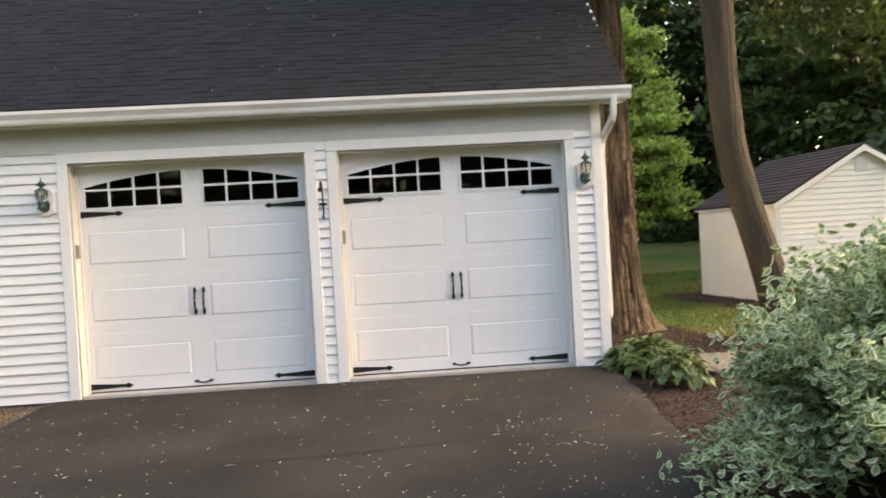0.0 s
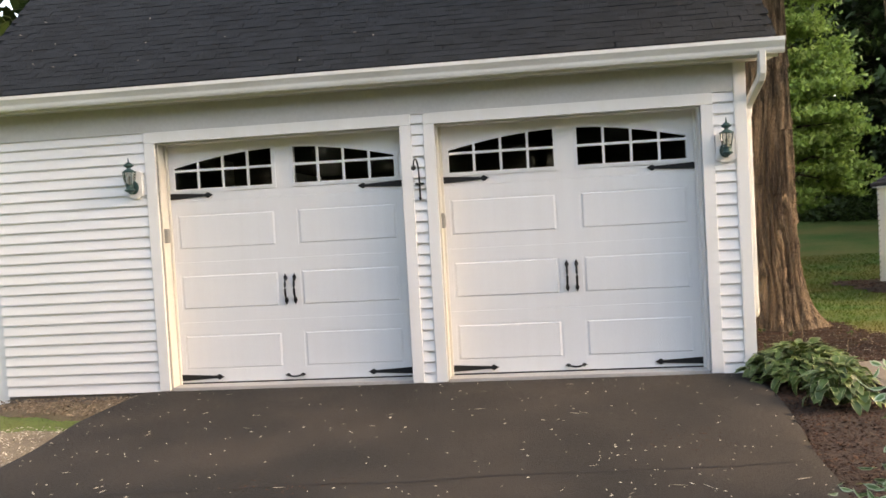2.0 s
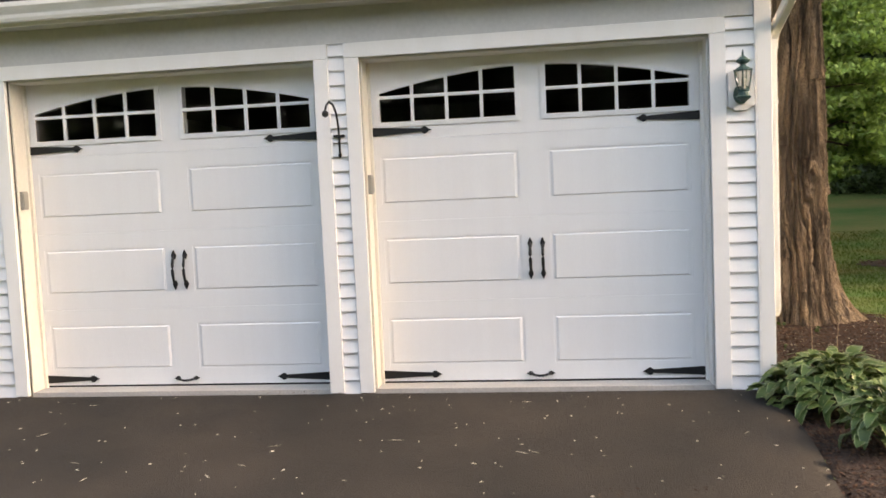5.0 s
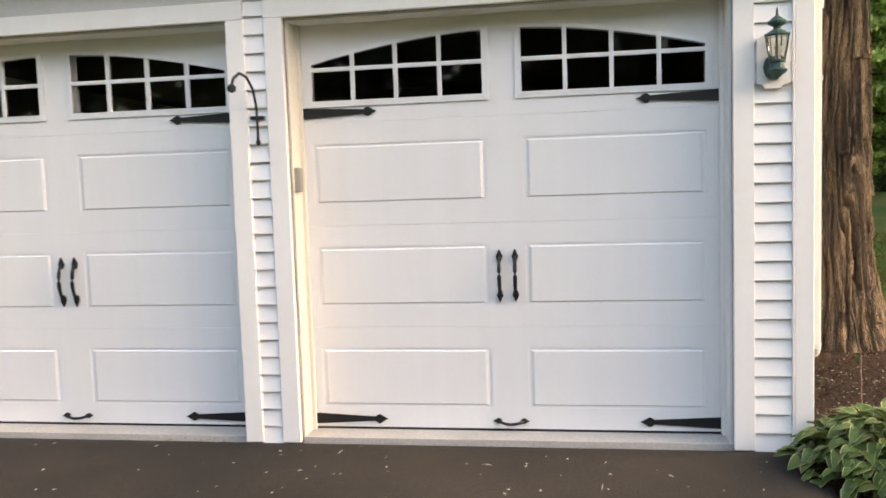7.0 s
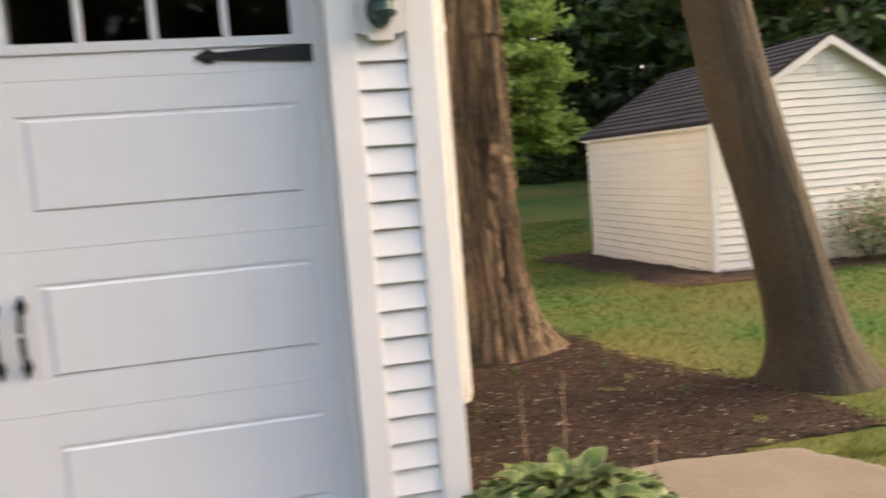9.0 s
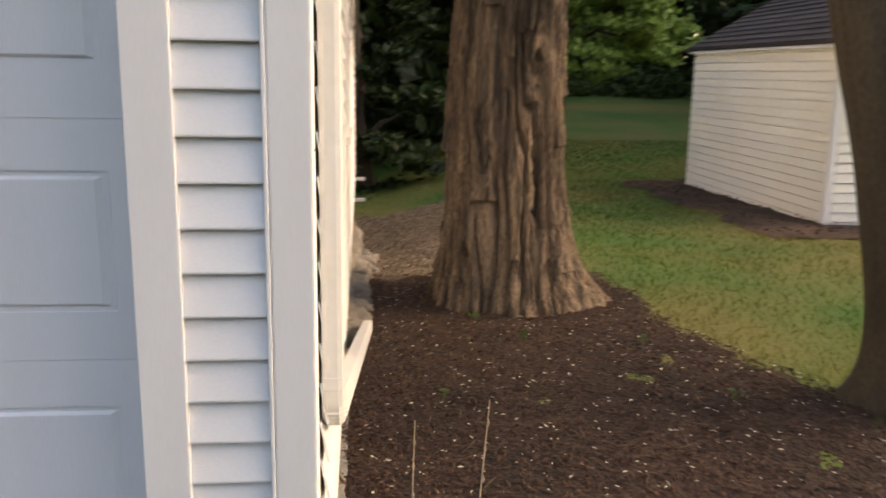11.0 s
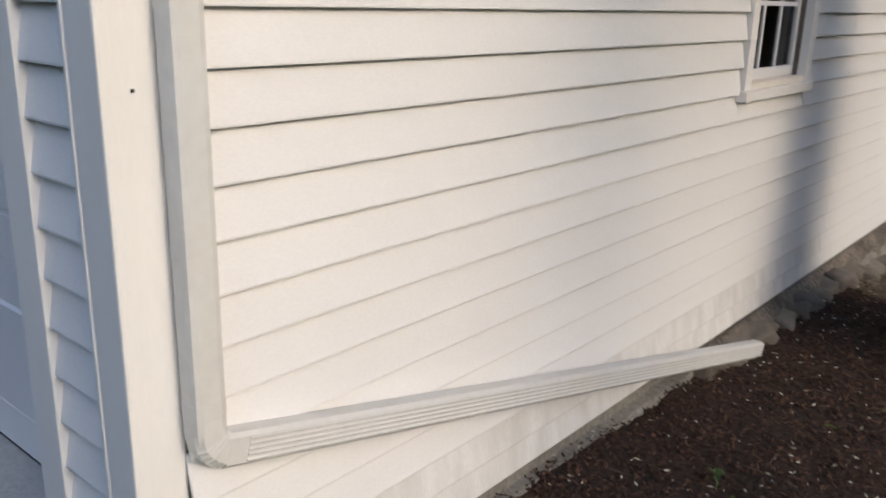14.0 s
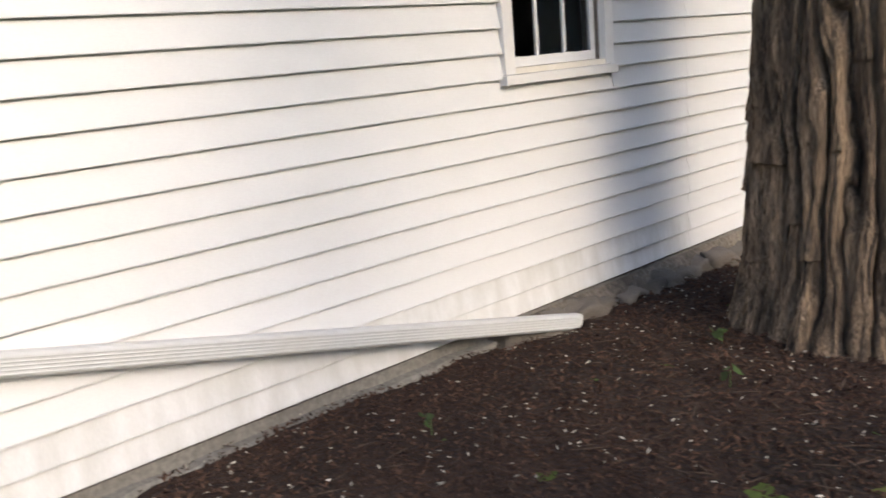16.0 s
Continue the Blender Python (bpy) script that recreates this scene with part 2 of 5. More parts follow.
def leaf_cloud(name, centres, sizes, mat, parent=None, kind="", rng=None, droop=0.3, width=0.5, edged=False):
    """Folded pointed leaves at the centres, turned at random; edged: with a pale margin as a second material."""
    rng = rng or np.random.default_rng(5)
    n = len(centres)
    a = rng.uniform(0, 2 * math.pi, n)
    tilt = rng.normal(-droop, 0.55, n)
    roll = rng.normal(0, 0.6, n)
    fwd = np.stack([np.cos(a) * np.cos(tilt), np.sin(a) * np.cos(tilt), np.sin(tilt)], 1)
    side = np.stack([-np.sin(a), np.cos(a), np.zeros(n)], 1)
    up = np.cross(fwd, side) * -1
    side = side * np.cos(roll)[:, None] + up * np.sin(roll)[:, None]
    up = np.cross(side, fwd)
    s = np.asarray(sizes)[:, None]
    tip, base = centres + fwd * s * 0.5, centres - fwd * s * 0.5
    fold = up * s * 0.10
    def point(f, w):
        return centres + fwd * s * f + side * s * width * w + fold * (abs(w) * 2)
    if not edged:
        verts = np.stack([base, point(-0.15, 0.46), point(0.2, 0.36), tip, point(0.2, -0.36), point(-0.15, -0.46)], 1).reshape(-1, 3)
        k = np.arange(n)[:, None] * 6
        faces = np.concatenate([k + [0, 1, 2, 3], k + [0, 3, 4, 5]], 0)
        return array_mesh(name, verts.tolist(), faces.tolist(), mat, parent, kind)
    ring = [base, point(-0.2, 0.44), point(0.15, 0.42), tip, point(0.15, -0.42), point(-0.2, -0.44)]
    inner = [point(-0.40, 0.0), point(-0.16, 0.27), point(0.13, 0.25), point(0.36, 0.0), point(0.13, -0.25), point(-0.16, -0.27)]
    verts = np.stack(ring + inner, 1).reshape(-1, 3)
    k = np.arange(n)[:, None] * 12
    flat = []
    for q in ([6, 7, 8, 9], [6, 9, 10, 11], [0, 1, 7, 6], [1, 2, 8, 7], [2, 3, 9, 8], [3, 4, 10, 9], [4, 5, 11, 10], [5, 0, 6, 11]):
        flat += (k + q).tolist()
    return array_mesh(name, verts.tolist(), flat, mat, parent, kind, [0] * (2 * n) + [1] * (6 * n))


def ground_height(x, y):
    """The lie of the land round the garage."""
    z = -0.112 - 0.022 * max(0.0, min(y, 10.0) - 1.5)
    if y > 4.0:
        z -= 0.42 * min(1.0, (y - 4.0) / 3.0) * max(0.0, min(1.0, (2.0 - x) / 1.6))
    if y > 11.0:
        z += 0.070 * (min(y, 40.0) - 11.0)
    return z


# ---- ground, drive, walk ----
def ground_sheet():
    xs = [-400, -150, -60, -30] + [-20 + 1.0 * i for i in range(20)] + [0.4 * i for i in range(45)] + [18 + 2 * i for i in range(12)] + [60, 150, 400]
    ys = [-400, -150, -60, -30] + [-20 + 1.0 * i for i in range(18)] + [-2 + 0.4 * i for i in range(45)] + [16 + 2 * i for i in range(14)] + [60, 150, 400]
    rng = np.random.default_rng(2)
    verts = []
    for y in ys:
        for x in xs:
            z = ground_height(x, y) + 0.012 * noise.noise((x * 1.3, y * 1.3, 0))
            if x < 0.2 and -0.2 < y < 9.5:
                z -= 0.25
            if x < -0.2 and y < 0.4:
                z = min(z, -0.10)
            verts.append((x, y, z))
    w = len(xs)
    faces = [(j * w + i, j * w + i + 1, (j + 1) * w + i + 1, (j + 1) * w + i) for j in range(len(ys) - 1) for i in range(w - 1)]
    ob = array_mesh("ground", verts, faces, M["lawn"])
    ob.data.shade_smooth()
    return tagged(ob, "mown green lawn with yellowish worn patches", "lawn", kind="structure")


ground_sheet()


def sheet(name, inside, step, x0, x1, y0, y1, height, mat, label, category, rough=0.01, freq=4.0):
    """A patch of ground laid over the lawn, with a ragged edge."""
    nx, ny = int((x1 - x0) / step) + 1, int((y1 - y0) / step) + 1
    verts, faces, index = [], [], {}
    for j in range(ny):
        for i in range(nx):
            x, y = x0 + i * step, y0 + j * step
            d = inside(x, y)
            if d > -step * 1.5:
                if d < 0:
                    gx, gy = (inside(x + 0.02, y) - d) / 0.02, (inside(x, y + 0.02) - d) / 0.02
                    g2 = gx * gx + gy * gy
                    if 0.2 < g2 < 5.0:
                        x, y = x - d * gx / g2, y - d * gy / g2
                        d = 0.0
                drop = 0.05 * min(1.0, max(0.0, (step * 1.2 - d) / (step * 2)))
                index[i, j] = len(verts)
                verts.append((x, y, height(x, y) - drop + rough * noise.noise((x * freq, y * freq, 3.0))))
    for j in range(ny - 1):
        for i in range(nx - 1):
            q = [(i, j), (i + 1, j), (i + 1, j + 1), (i, j + 1)]
            if all(k in index for k in q):
                faces.append([index[k] for k in q])
    ob = array_mesh(name, verts, faces, mat)
    ob.data.shade_smooth()
    return tagged(ob, label, category, kind="structure")


def drive_top(x, y):
    return -0.016 - 0.02 * min(1.0, abs(y) / 1.5) - 0.003 * abs(y) + 0.012 * min(1.0, abs(y) / 1.5) * noise.noise((x * 0.9, y * 0.9, 3.0))


def drive_right(y):
    return 0.02 + 0.115 * y + 0.05 * noise.noise((y * 1.1, 0.3, 0)) if y > -6 else -0.67 + 0.1 * (-6 - y)


def drive_left(y):
    return -5.87 + 0.06 * noise.noise((y * 0.8, 5.3, 0)) + 0.12 * max(0.0, min(3.0, -1.1 - y))


def drive_inside(x, y):
    return min(drive_right(y) - x, x - drive_left(y), 0.02 - y, y + 24)


sheet("driveway", drive_inside, 0.09, -7.6, 0.3, -13.0, 0.08, drive_top, M["asphalt"],
      "dark weathered asphalt driveway with dusty stains", "driveway", 0.0, 0.9)
def seam():
    """A thin ragged crack across the drive where two pours meet."""
    verts, faces = [], []
    for i in range(121):
        x = -4.6 + 4.1 * i / 120
        y = -3.05 + 0.08 * (x + 4.6) + 0.05 * noise.noise((x * 1.3, 8.0, 0)) + 0.015 * noise.noise((x * 9, 8.0, 0))
        w = 0.006 + 0.006 * abs(noise.noise((x * 5, 2.0, 0)))
        z = drive_top(x, y) + 0.0035
        verts += [(x, y - w, z), (x, y + w, z)]
    faces = [(2 * i, 2 * i + 2, 2 * i + 3, 2 * i + 1) for i in range(120)]
    array_mesh("seam", verts, faces, M["tar"], bpy.data.objects["driveway"])


seam()
apron = mesh_object("driveway_far", box(-6.6, -0.4, -60, -12.95, -0.3, -0.09), M["asphalt"])
tagged(apron, "dark asphalt driveway running away to the road", "driveway", kind="structure")


def walk_inside(x, y):
    w = 0.02 * noise.noise((x * 3, y * 3, 1.0))
    return min(x - 0.72 - 0.12 * (0.4 - y), 0.44 - 0.16 * max(0.0, x - 1.1) + w - y, y + 0.75, 1.72 + 0.35 * (0.3 - y) + w * 2 - x)


def bed_inside(x, y):
    w = 0.16 * noise.noise((x * 1.3, y * 1.3, 7.0))
    if walk_inside(x, y) > 0.06:
        return -1.0
    if y < 0.5:
        return min(x - drive_right(y) + 0.05, 1.45 - x + w + 0.2 * (0.5 - y), y + 7.0 + 2.0 * w - 0.25 * (x - 0.3) ** 2)
    edge = 2.12 + 0.32 * max(0.0, min(1.0, (2.0 - y) / 0.6)) + 0.7 * w if y < 2.2 else 2.13 - 0.09 * (y - 2.2) - 0.8 * max(0.0, y - 4.2) + 0.7 * w
    return min(x + 0.4, max(edge, 1.05 + w) - x, 6.4 - y)


sheet("mulch_bed", bed_inside, 0.07, -0.9, 3.6, -7.3, 6.6, lambda x, y: ground_height(x, y) + 0.012, M["mulch"],
      "dark brown bark mulch bed strewn with chips", "mulch bed", 0.022, 5.0)


def back_inside(x, y):
    w = 0.3 * noise.noise((x * 1.1, y * 1.1, 4.0))
    return min(x + 3.0, 1.7 + w - 0.1 * (y - 5.8) - x, y - 4.15 + 1.2 * w, 9.6 + 2 * w - y)


sheet("leaf_litter", back_inside, 0.10, -3.0, 2.4, 3.6, 11.0, lambda x, y: ground_height(x, y) + 0.03, M["soil"],
      "grey-brown leaf litter behind the garage", "soil", 0.04, 3.0)


def shed_bed_inside(x, y):
    w = 0.25 * noise.noise((x * 1.5, y * 1.5, 2.0))
    return min(x - 4.05 + w, 9.2 - x + w, y - 5.72 + w, 10.9 - y + w)


sheet("shed_bed", shed_bed_inside, 0.12, 3.4, 9.8, 5.0, 11.2, lambda x, y: ground_height(x, y) + 0.03, M["bed_soil"],
      "brown leaf-strewn soil round the garden shed", "soil", 0.03, 4.0)


def verge_inside(x, y):
    w = 0.12 * noise.noise((x * 2.5, y * 2.5, 9.0))
    return min(drive_left(y) - x + 0.08, x + 7.3, -0.0 - y, y + 0.75 + 0.3 * (x + 6.3) + w)


sheet("bare_verge", verge_inside, 0.07, -7.4, -5.8, -1.6, 0.1, lambda x, y: -0.085, M["soil"],
      "bare sandy soil strip beside the garage wall", "soil", 0.025, 6.0)


def sand_inside(x, y):
    w = 0.14 * noise.noise((x * 2.2, y * 2.2, 5.0))
    return min(drive_left(y) - x + 0.06, x - drive_left(y) + 0.75 + w, -1.15 + w - y, y + 5.5)


sheet("sandy_edge", sand_inside, 0.07, -7.2, -5.2, -5.6, -0.9, lambda x, y: -0.088, M["sand"],
      "pale sandy gravel edge beside the driveway", "gravel", 0.02, 6.0)


sheet("walkway", walk_inside, 0.045, 0.6, 2.6, -0.9, 0.6, lambda x, y: -0.040, M["concrete"],
      "worn tan concrete garden walkway slab", "walkway", 0.006, 3.0)

# ---- garage ----
ROW, ROW0 = 0.1016, -0.0398
LEFT, BACK, EAVE = -7.25, 9.3, 2.74
OPENINGS = [(-5.54, -3.14), (-2.81, -0.41)]
TOP = 2.38
WIN = (2.572, 3.19, 1.012, 2.13)
SLOPE = 0.93
wall_front = tagged(new("wall_front"), "white vinyl-sided garage front wall", "wall", kind="structure")
wall_side = tagged(new("wall_side"), "white vinyl-sided garage side wall in warm light", "wall", kind="structure")
bm = bmesh.new()
for a, b in ((LEFT, -5.54), (-3.14, -2.81), (-0.41, -0.012)):
    add_box(bm, a, b, 0.012, 0.20, -0.5, TOP)
add_box(bm, LEFT, -0.012, 0.012, 0.20, TOP, 3.05)
part("sheathing", bm, M["interior"], wall_front)
bm = bmesh.new()
for y0, y1, z0, z1 in ((0.2, WIN[0], -0.03, 2.9), (WIN[1], BACK, -0.03, 2.9), (WIN[0], WIN[1], -0.03, WIN[2]), (WIN[0], WIN[1], WIN[3], 2.9)):
    add_box(bm, -0.16, -0.012, y0, y1, z0, z1)
part("sheathing", bm, M["interior"], wall_side)
ridge_y = 4.5
add_gable = bmesh.new()
add_prism(add_gable, [(0, -0.1, 2.9), (0, 9.2, 2.9), (0, ridge_y, 2.9 + SLOPE * 4.6)], (-0.16, 0, 0), (0.0, 0, 0))
part("gable", add_gable, M["siding"], wall_side)
back = mesh_object("wall_back", box(LEFT, -0.16, BACK - 0.15, BACK, -0.2, 3.0), M["interior"])
tagged(back, "plain back wall of the garage", "wall", kind="structure")
leftw = mesh_object("wall_left", box(LEFT - 0.15, LEFT, 0.012, BACK, -0.4, 3.0), M["siding"])
tagged(leftw, "white side wall at the garage's far end", "wall", kind="structure")
bm = bmesh.new()
add_prism(bm, [(0, -0.1, 2.9), (0, 9.2, 2.9), (0, ridge_y, 2.9 + SLOPE * 4.6)], (LEFT - 0.15, 0, 0), (LEFT, 0, 0))
tagged(mesh_object("gable_left", bm, M["siding"]), "white gable at the garage's far end", "wall", kind="structure")
tagged(mesh_object("floor", box(LEFT, -0.16, 0.2, BACK - 0.15, -0.3, -0.03), M["foundation"]), "grey concrete garage floor", "floor", kind="structure")
tagged(mesh_object("ceiling", box(LEFT, -0.16, 0.2, BACK - 0.15, 2.72, 2.80), M["interior"]), "unlit board ceiling inside the garage", "ceiling", kind="structure")
tagged(mesh_object("threshold", box(-5.6, -0.36, 0.03, 0.30, -0.3, -0.011, 0.004), M["sill_concrete"]), "weathered grey concrete door threshold", "threshold", kind="structure")
bm = bmesh.new()
add_box(bm, -0.14, -0.006, 0.02, 6.1, -1.0, -0.045)
tagged(mesh_object("foundation", bm, M["foundation"]), "grey mortared foundation under the side wall", "foundation", kind="structure")
foundation = bpy.data.objects["foundation"]

# trim
trim = tagged(new("trim"), "white painted casings and corner boards, frieze greyed for eave shade", "trim", kind="structure")
for x0, x1 in OPENINGS:
    part("casing", box(x0 - 0.105, x0, -0.022, 0.03, -0.03, TOP, 0.004), M["trim"], trim)
    part("casing", box(x1, x1 + 0.105, -0.022, 0.03, -0.03, TOP, 0.004), M["trim"], trim)
    part("head_casing", box(x0 - 0.105, x1 + 0.105, -0.0235, 0.03, TOP + 0.0005, TOP + 0.105, 0.004), M["trim"], trim)
    # sun-facing jamb: warm light painted in; the opposite jamb keeps plain trim
    part("jamb", box(x0 - 0.02, x0 + 0.012, 0.0305, 0.235, -0.02, TOP), M["jamb"], trim, "white jamb with warm sunlight in its colour")
    part("jamb", box(x1 - 0.012, x1 + 0.02, 0.0305, 0.235, -0.02, TOP), M["trim"], trim)
    part("head_jamb", box(x0 + 0.012, x1 - 0.012, 0.0305, 0.235, TOP - 0.012, TOP + 0.02), M["trim"], trim)
    part("stop", box(x0 + 0.0125, x0 + 0.035, 0.165, 0.195, -0.01, TOP - 0.013, 0.003), M["jamb"], trim)
    part("stop", box(x1 - 0.035, x1 - 0.0125, 0.165, 0.195, -0.01, TOP - 0.013, 0.003), M["trim"], trim)
# white frieze painted soffit grey to stand for the eave's shade
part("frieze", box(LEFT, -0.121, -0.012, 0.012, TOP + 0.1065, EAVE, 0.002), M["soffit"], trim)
part("corner_board", box(-0.108, -0.0105, -0.022, 0.0845, -0.035, EAVE - 0.002, 0.006), M["trim"], trim)
part("corner_bead", box(-0.119, -0.1085, -0.024, 0.01, -0.03, EAVE - 0.003, 0.003), M["trim"], trim)
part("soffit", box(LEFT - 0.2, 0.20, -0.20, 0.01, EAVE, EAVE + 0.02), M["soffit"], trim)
part("fascia", box(LEFT - 0.2, 0.22, -0.215, -0.2005, EAVE - 0.01, EAVE + 0.16), M["trim"], trim)
bm = bmesh.new()
add_prism(bm, [(0, -0.2, 2.80), (0, ridge_y, 2.80 + SLOPE * 4.7), (0, ridge_y, 2.99 + SLOPE * 4.7), (0, -0.2, 2.93)], (0.18, 0, 0), (0.205, 0, 0))
part("rake_board", bm, M["trim"], trim)
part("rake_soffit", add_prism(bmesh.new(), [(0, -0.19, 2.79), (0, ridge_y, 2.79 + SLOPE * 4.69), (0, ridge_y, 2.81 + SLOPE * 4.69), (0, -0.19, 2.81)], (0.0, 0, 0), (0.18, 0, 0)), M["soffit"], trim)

# gutter: ogee trough along the eave
gutter = thing("gutter", "white aluminium ogee gutter along the eave", "gutter")
prof = [(-0.218, 2.875), (-0.218, 2.755), (-0.275, 2.752), (-0.285, 2.775), (-0.288, 2.80), (-0.305, 2.83), (-0.318, 2.85), (-0.318, 2.882), (-0.306, 2.884), (-0.304, 2.868), (-0.30, 2.85), (-0.28, 2.80), (-0.27, 2.765), (-0.228, 2.768), (-0.226, 2.875)]
bm = bmesh.new()
add_prism(bm, [(0, y, z) for y, z in prof], (LEFT - 0.22, 0, 0), (0.255, 0, 0))
part("trough", bm, M["gutter"], gutter)
bm = bmesh.new()
add_prism(bm, [(0, y, z) for y, z in prof[:8]], (0.2555, 0, 0), (0.258, 0, 0))
part("end_cap", bm, M["gutter"], gutter)
for x in (-6.4, -4.3, -2.2, -0.3):
    part("hanger", box(x, x + 0.02, -0.3, -0.22, 2.868, 2.874), M["gutter"], gutter)

# downspout
spout = thing("downspout", "off-white ribbed aluminium downspout with an elbow", "downspout")
part("outlet", add_tube(bmesh.new(), [(0.07, -0.262, 2.775), (0.07, -0.262, 2.66), (0.07, -0.258, 2.63)], 0.03, flat=(0.062, 0.07)), M["downspout"], spout)
part("offset", add_tube(bmesh.new(), [(0.07, -0.26, 2.65), (0.069, -0.252, 2.60), (0.066, -0.225, 2.555), (0.040, -0.01, 2.43), (0.030, 0.065, 2.385), (0.024, 0.095, 2.34), (0.023, 0.105, 2.27)], 0.03, flat=(0.06, 0.07)), M["downspout"], spout)
part("upright", box(-0.004, 0.050, 0.071, 0.139, 0.510, 2.31, 0.015), M["downspout"], spout)
part("joint_band", box(-0.0047, 0.0507, 0.0703, 0.1397, 0.545, 0.605, 0.015), M["downspout"], spout)
def elbow():
    """A corrugated bend from upright to the sloping leader."""
    bme = bmesh.new()
    R, xc, yc, zc = 0.056, 0.023, 0.105 + 0.056, 0.531
    rings = []
    for k in range(25):
        a = radians(78) * k / 24
        p = Vector((xc, yc - R * math.cos(a), zc - R * math.sin(a)))
        o = Vector((0, -math.cos(a), -math.sin(a)))
        e = 0.0028 if k % 3 == 1 and 5 < k < 22 else 0.0
        w, h, c = 0.0278 + e * 0.4, 0.0348, 0.013
        rings.append([bme.verts.new(p + Vector((u, 0, 0)) + o * v) for u, v in ((-w + c, -h), (w - c, -h), (w, -h + c), (w, h + e - c), (w - c, h + e), (-w + c, h + e), (-w, h + e - c), (-w, -h + c))])
    for ra, rb in zip(rings, rings[1:]):
        for k in range(8):
            bme.faces.new((ra[k], ra[(k + 1) % 8], rb[(k + 1) % 8], rb[k]))
    bmesh.ops.recalc_face_normals(bme, faces=bme.faces)
    return bme


part("elbow", elbow(), M["downspout"], spout, smooth=False)
A, B = Vector((0.024, 0.149, 0.476)), Vector((0.125, 2.76, -0.112))
part("leader", add_tube(bmesh.new(), [A - (B - A).normalized() * 0.016, A, A.lerp(B, 0.5), B], 0.03, flat=(0.054, 0.069)), M["downspout"], spout)
out = Vector((1, 0, 0))
along = (B - A).normalized()
across = along.cross(out).normalized()
for k in range(5):
    s = across * (0.022 - 0.011 * k) + out * 0.0262
    part("rib", add_tube(bmesh.new(), [A + s + along * 0.03, B + s], 0.0034, 6), M["downspout"], spout)
part("strap", box(-0.008, 0.0525, 0.069, 0.141, 1.90, 1.925, 0.003), M["downspout"], spout)


# ---- roof ----
roof = tagged(new("roof"), "dark charcoal asphalt-shingled garage roof", "roof", kind="structure")
nrm = Vector((0, -SLOPE, 1)).normalized()
up_slope = Vector((0, 1, SLOPE)).normalized()
foot = Vector((0, -0.27, 2.893))
bm = bmesh.new()
add_prism(bm, [(0, -0.26, 2.885), (0, ridge_y, 2.885 + SLOPE * (ridge_y + 0.26)), (0, ridge_y, 2.85 + SLOPE * (ridge_y + 0.26)), (0, -0.20, 2.87)], (LEFT - 0.2, 0, 0), (0.21, 0, 0))
part("roof_deck", bm, M["shingle"], roof)
bm = bmesh.new()
add_prism(bm, [(0, 9.4, 2.80), (0, ridge_y, 2.885 + SLOPE * (ridge_y + 0.26)), (0, ridge_y, 2.85 + SLOPE * (ridge_y + 0.26)), (0, 9.3, 2.78)], (LEFT - 0.2, 0, 0), (0.21, 0, 0))
part("roof_deck", bm, M["shingle"], roof)

# siding courses
def course(parent, axis, a, b, z, lo=None, hi=None, mat="siding"):
    """One lapped board: proud at its foot, running out at its head."""
    z0, z1 = (z if lo is None else lo), (z + ROW + 0.006 if hi is None else hi)
    bmc = bmesh.new()
    if axis == "x":
        add_prism(bmc, [(0, -0.014, z0), (0, -0.008, z0), (0, 0.011, z1), (0, 0.005, z1), (0, -0.0145, z0 + 0.005)], (a, 0, 0), (b, 0, 0))
    else:
        add_prism(bmc, [(0.014, 0, z0), (0.008, 0, z0), (-0.011, 0, z1), (-0.005, 0, z1), (0.0145, 0, z0 + 0.005)], (0, a, 0), (0, b, 0))
    return part("siding_board", bmc, M[mat], parent)


for n in range(25):
    z = ROW0 + n * ROW
    top = min(z + ROW + 0.006, TOP + 0.107)
    if top - z < 0.02:
        continue
    for a, b in ((LEFT, -5.645), (-3.035, -2.915), (-0.305, -0.118)):
        course(wall_front, "x", a, b, z, None, top)
for n in range(29):
    z = ROW0 + n * ROW
    spans = [(0.079, BACK)]
    if z + ROW > WIN[2] - 0.04 and z < WIN[3] + 0.06:
        spans = [(0.079, WIN[0] - 0.065), (WIN[1] + 0.065, BACK)]
    if len(spans) == 2 and z < WIN[2] - 0.062:
        course(wall_side, "y", WIN[0] - 0.064, WIN[1] + 0.064, z, None, min(z + ROW + 0.006, WIN[2] - 0.0625))
    for a, b in spans:
        if b - a > 5:
            course(wall_side, "y", a, 3.9, z, max(z, -0.03), None, "siding_dirty" if n < 2 else "siding")
            course(wall_side, "y", 3.901, b, z, max(z, -0.03))
        else:
            course(wall_side, "y", a, b, z, max(z, -0.03))


# ---- garage doors ----
def arch(u):
    return 2.14 + 0.142 * (1 - (1 - u) ** 1.65)


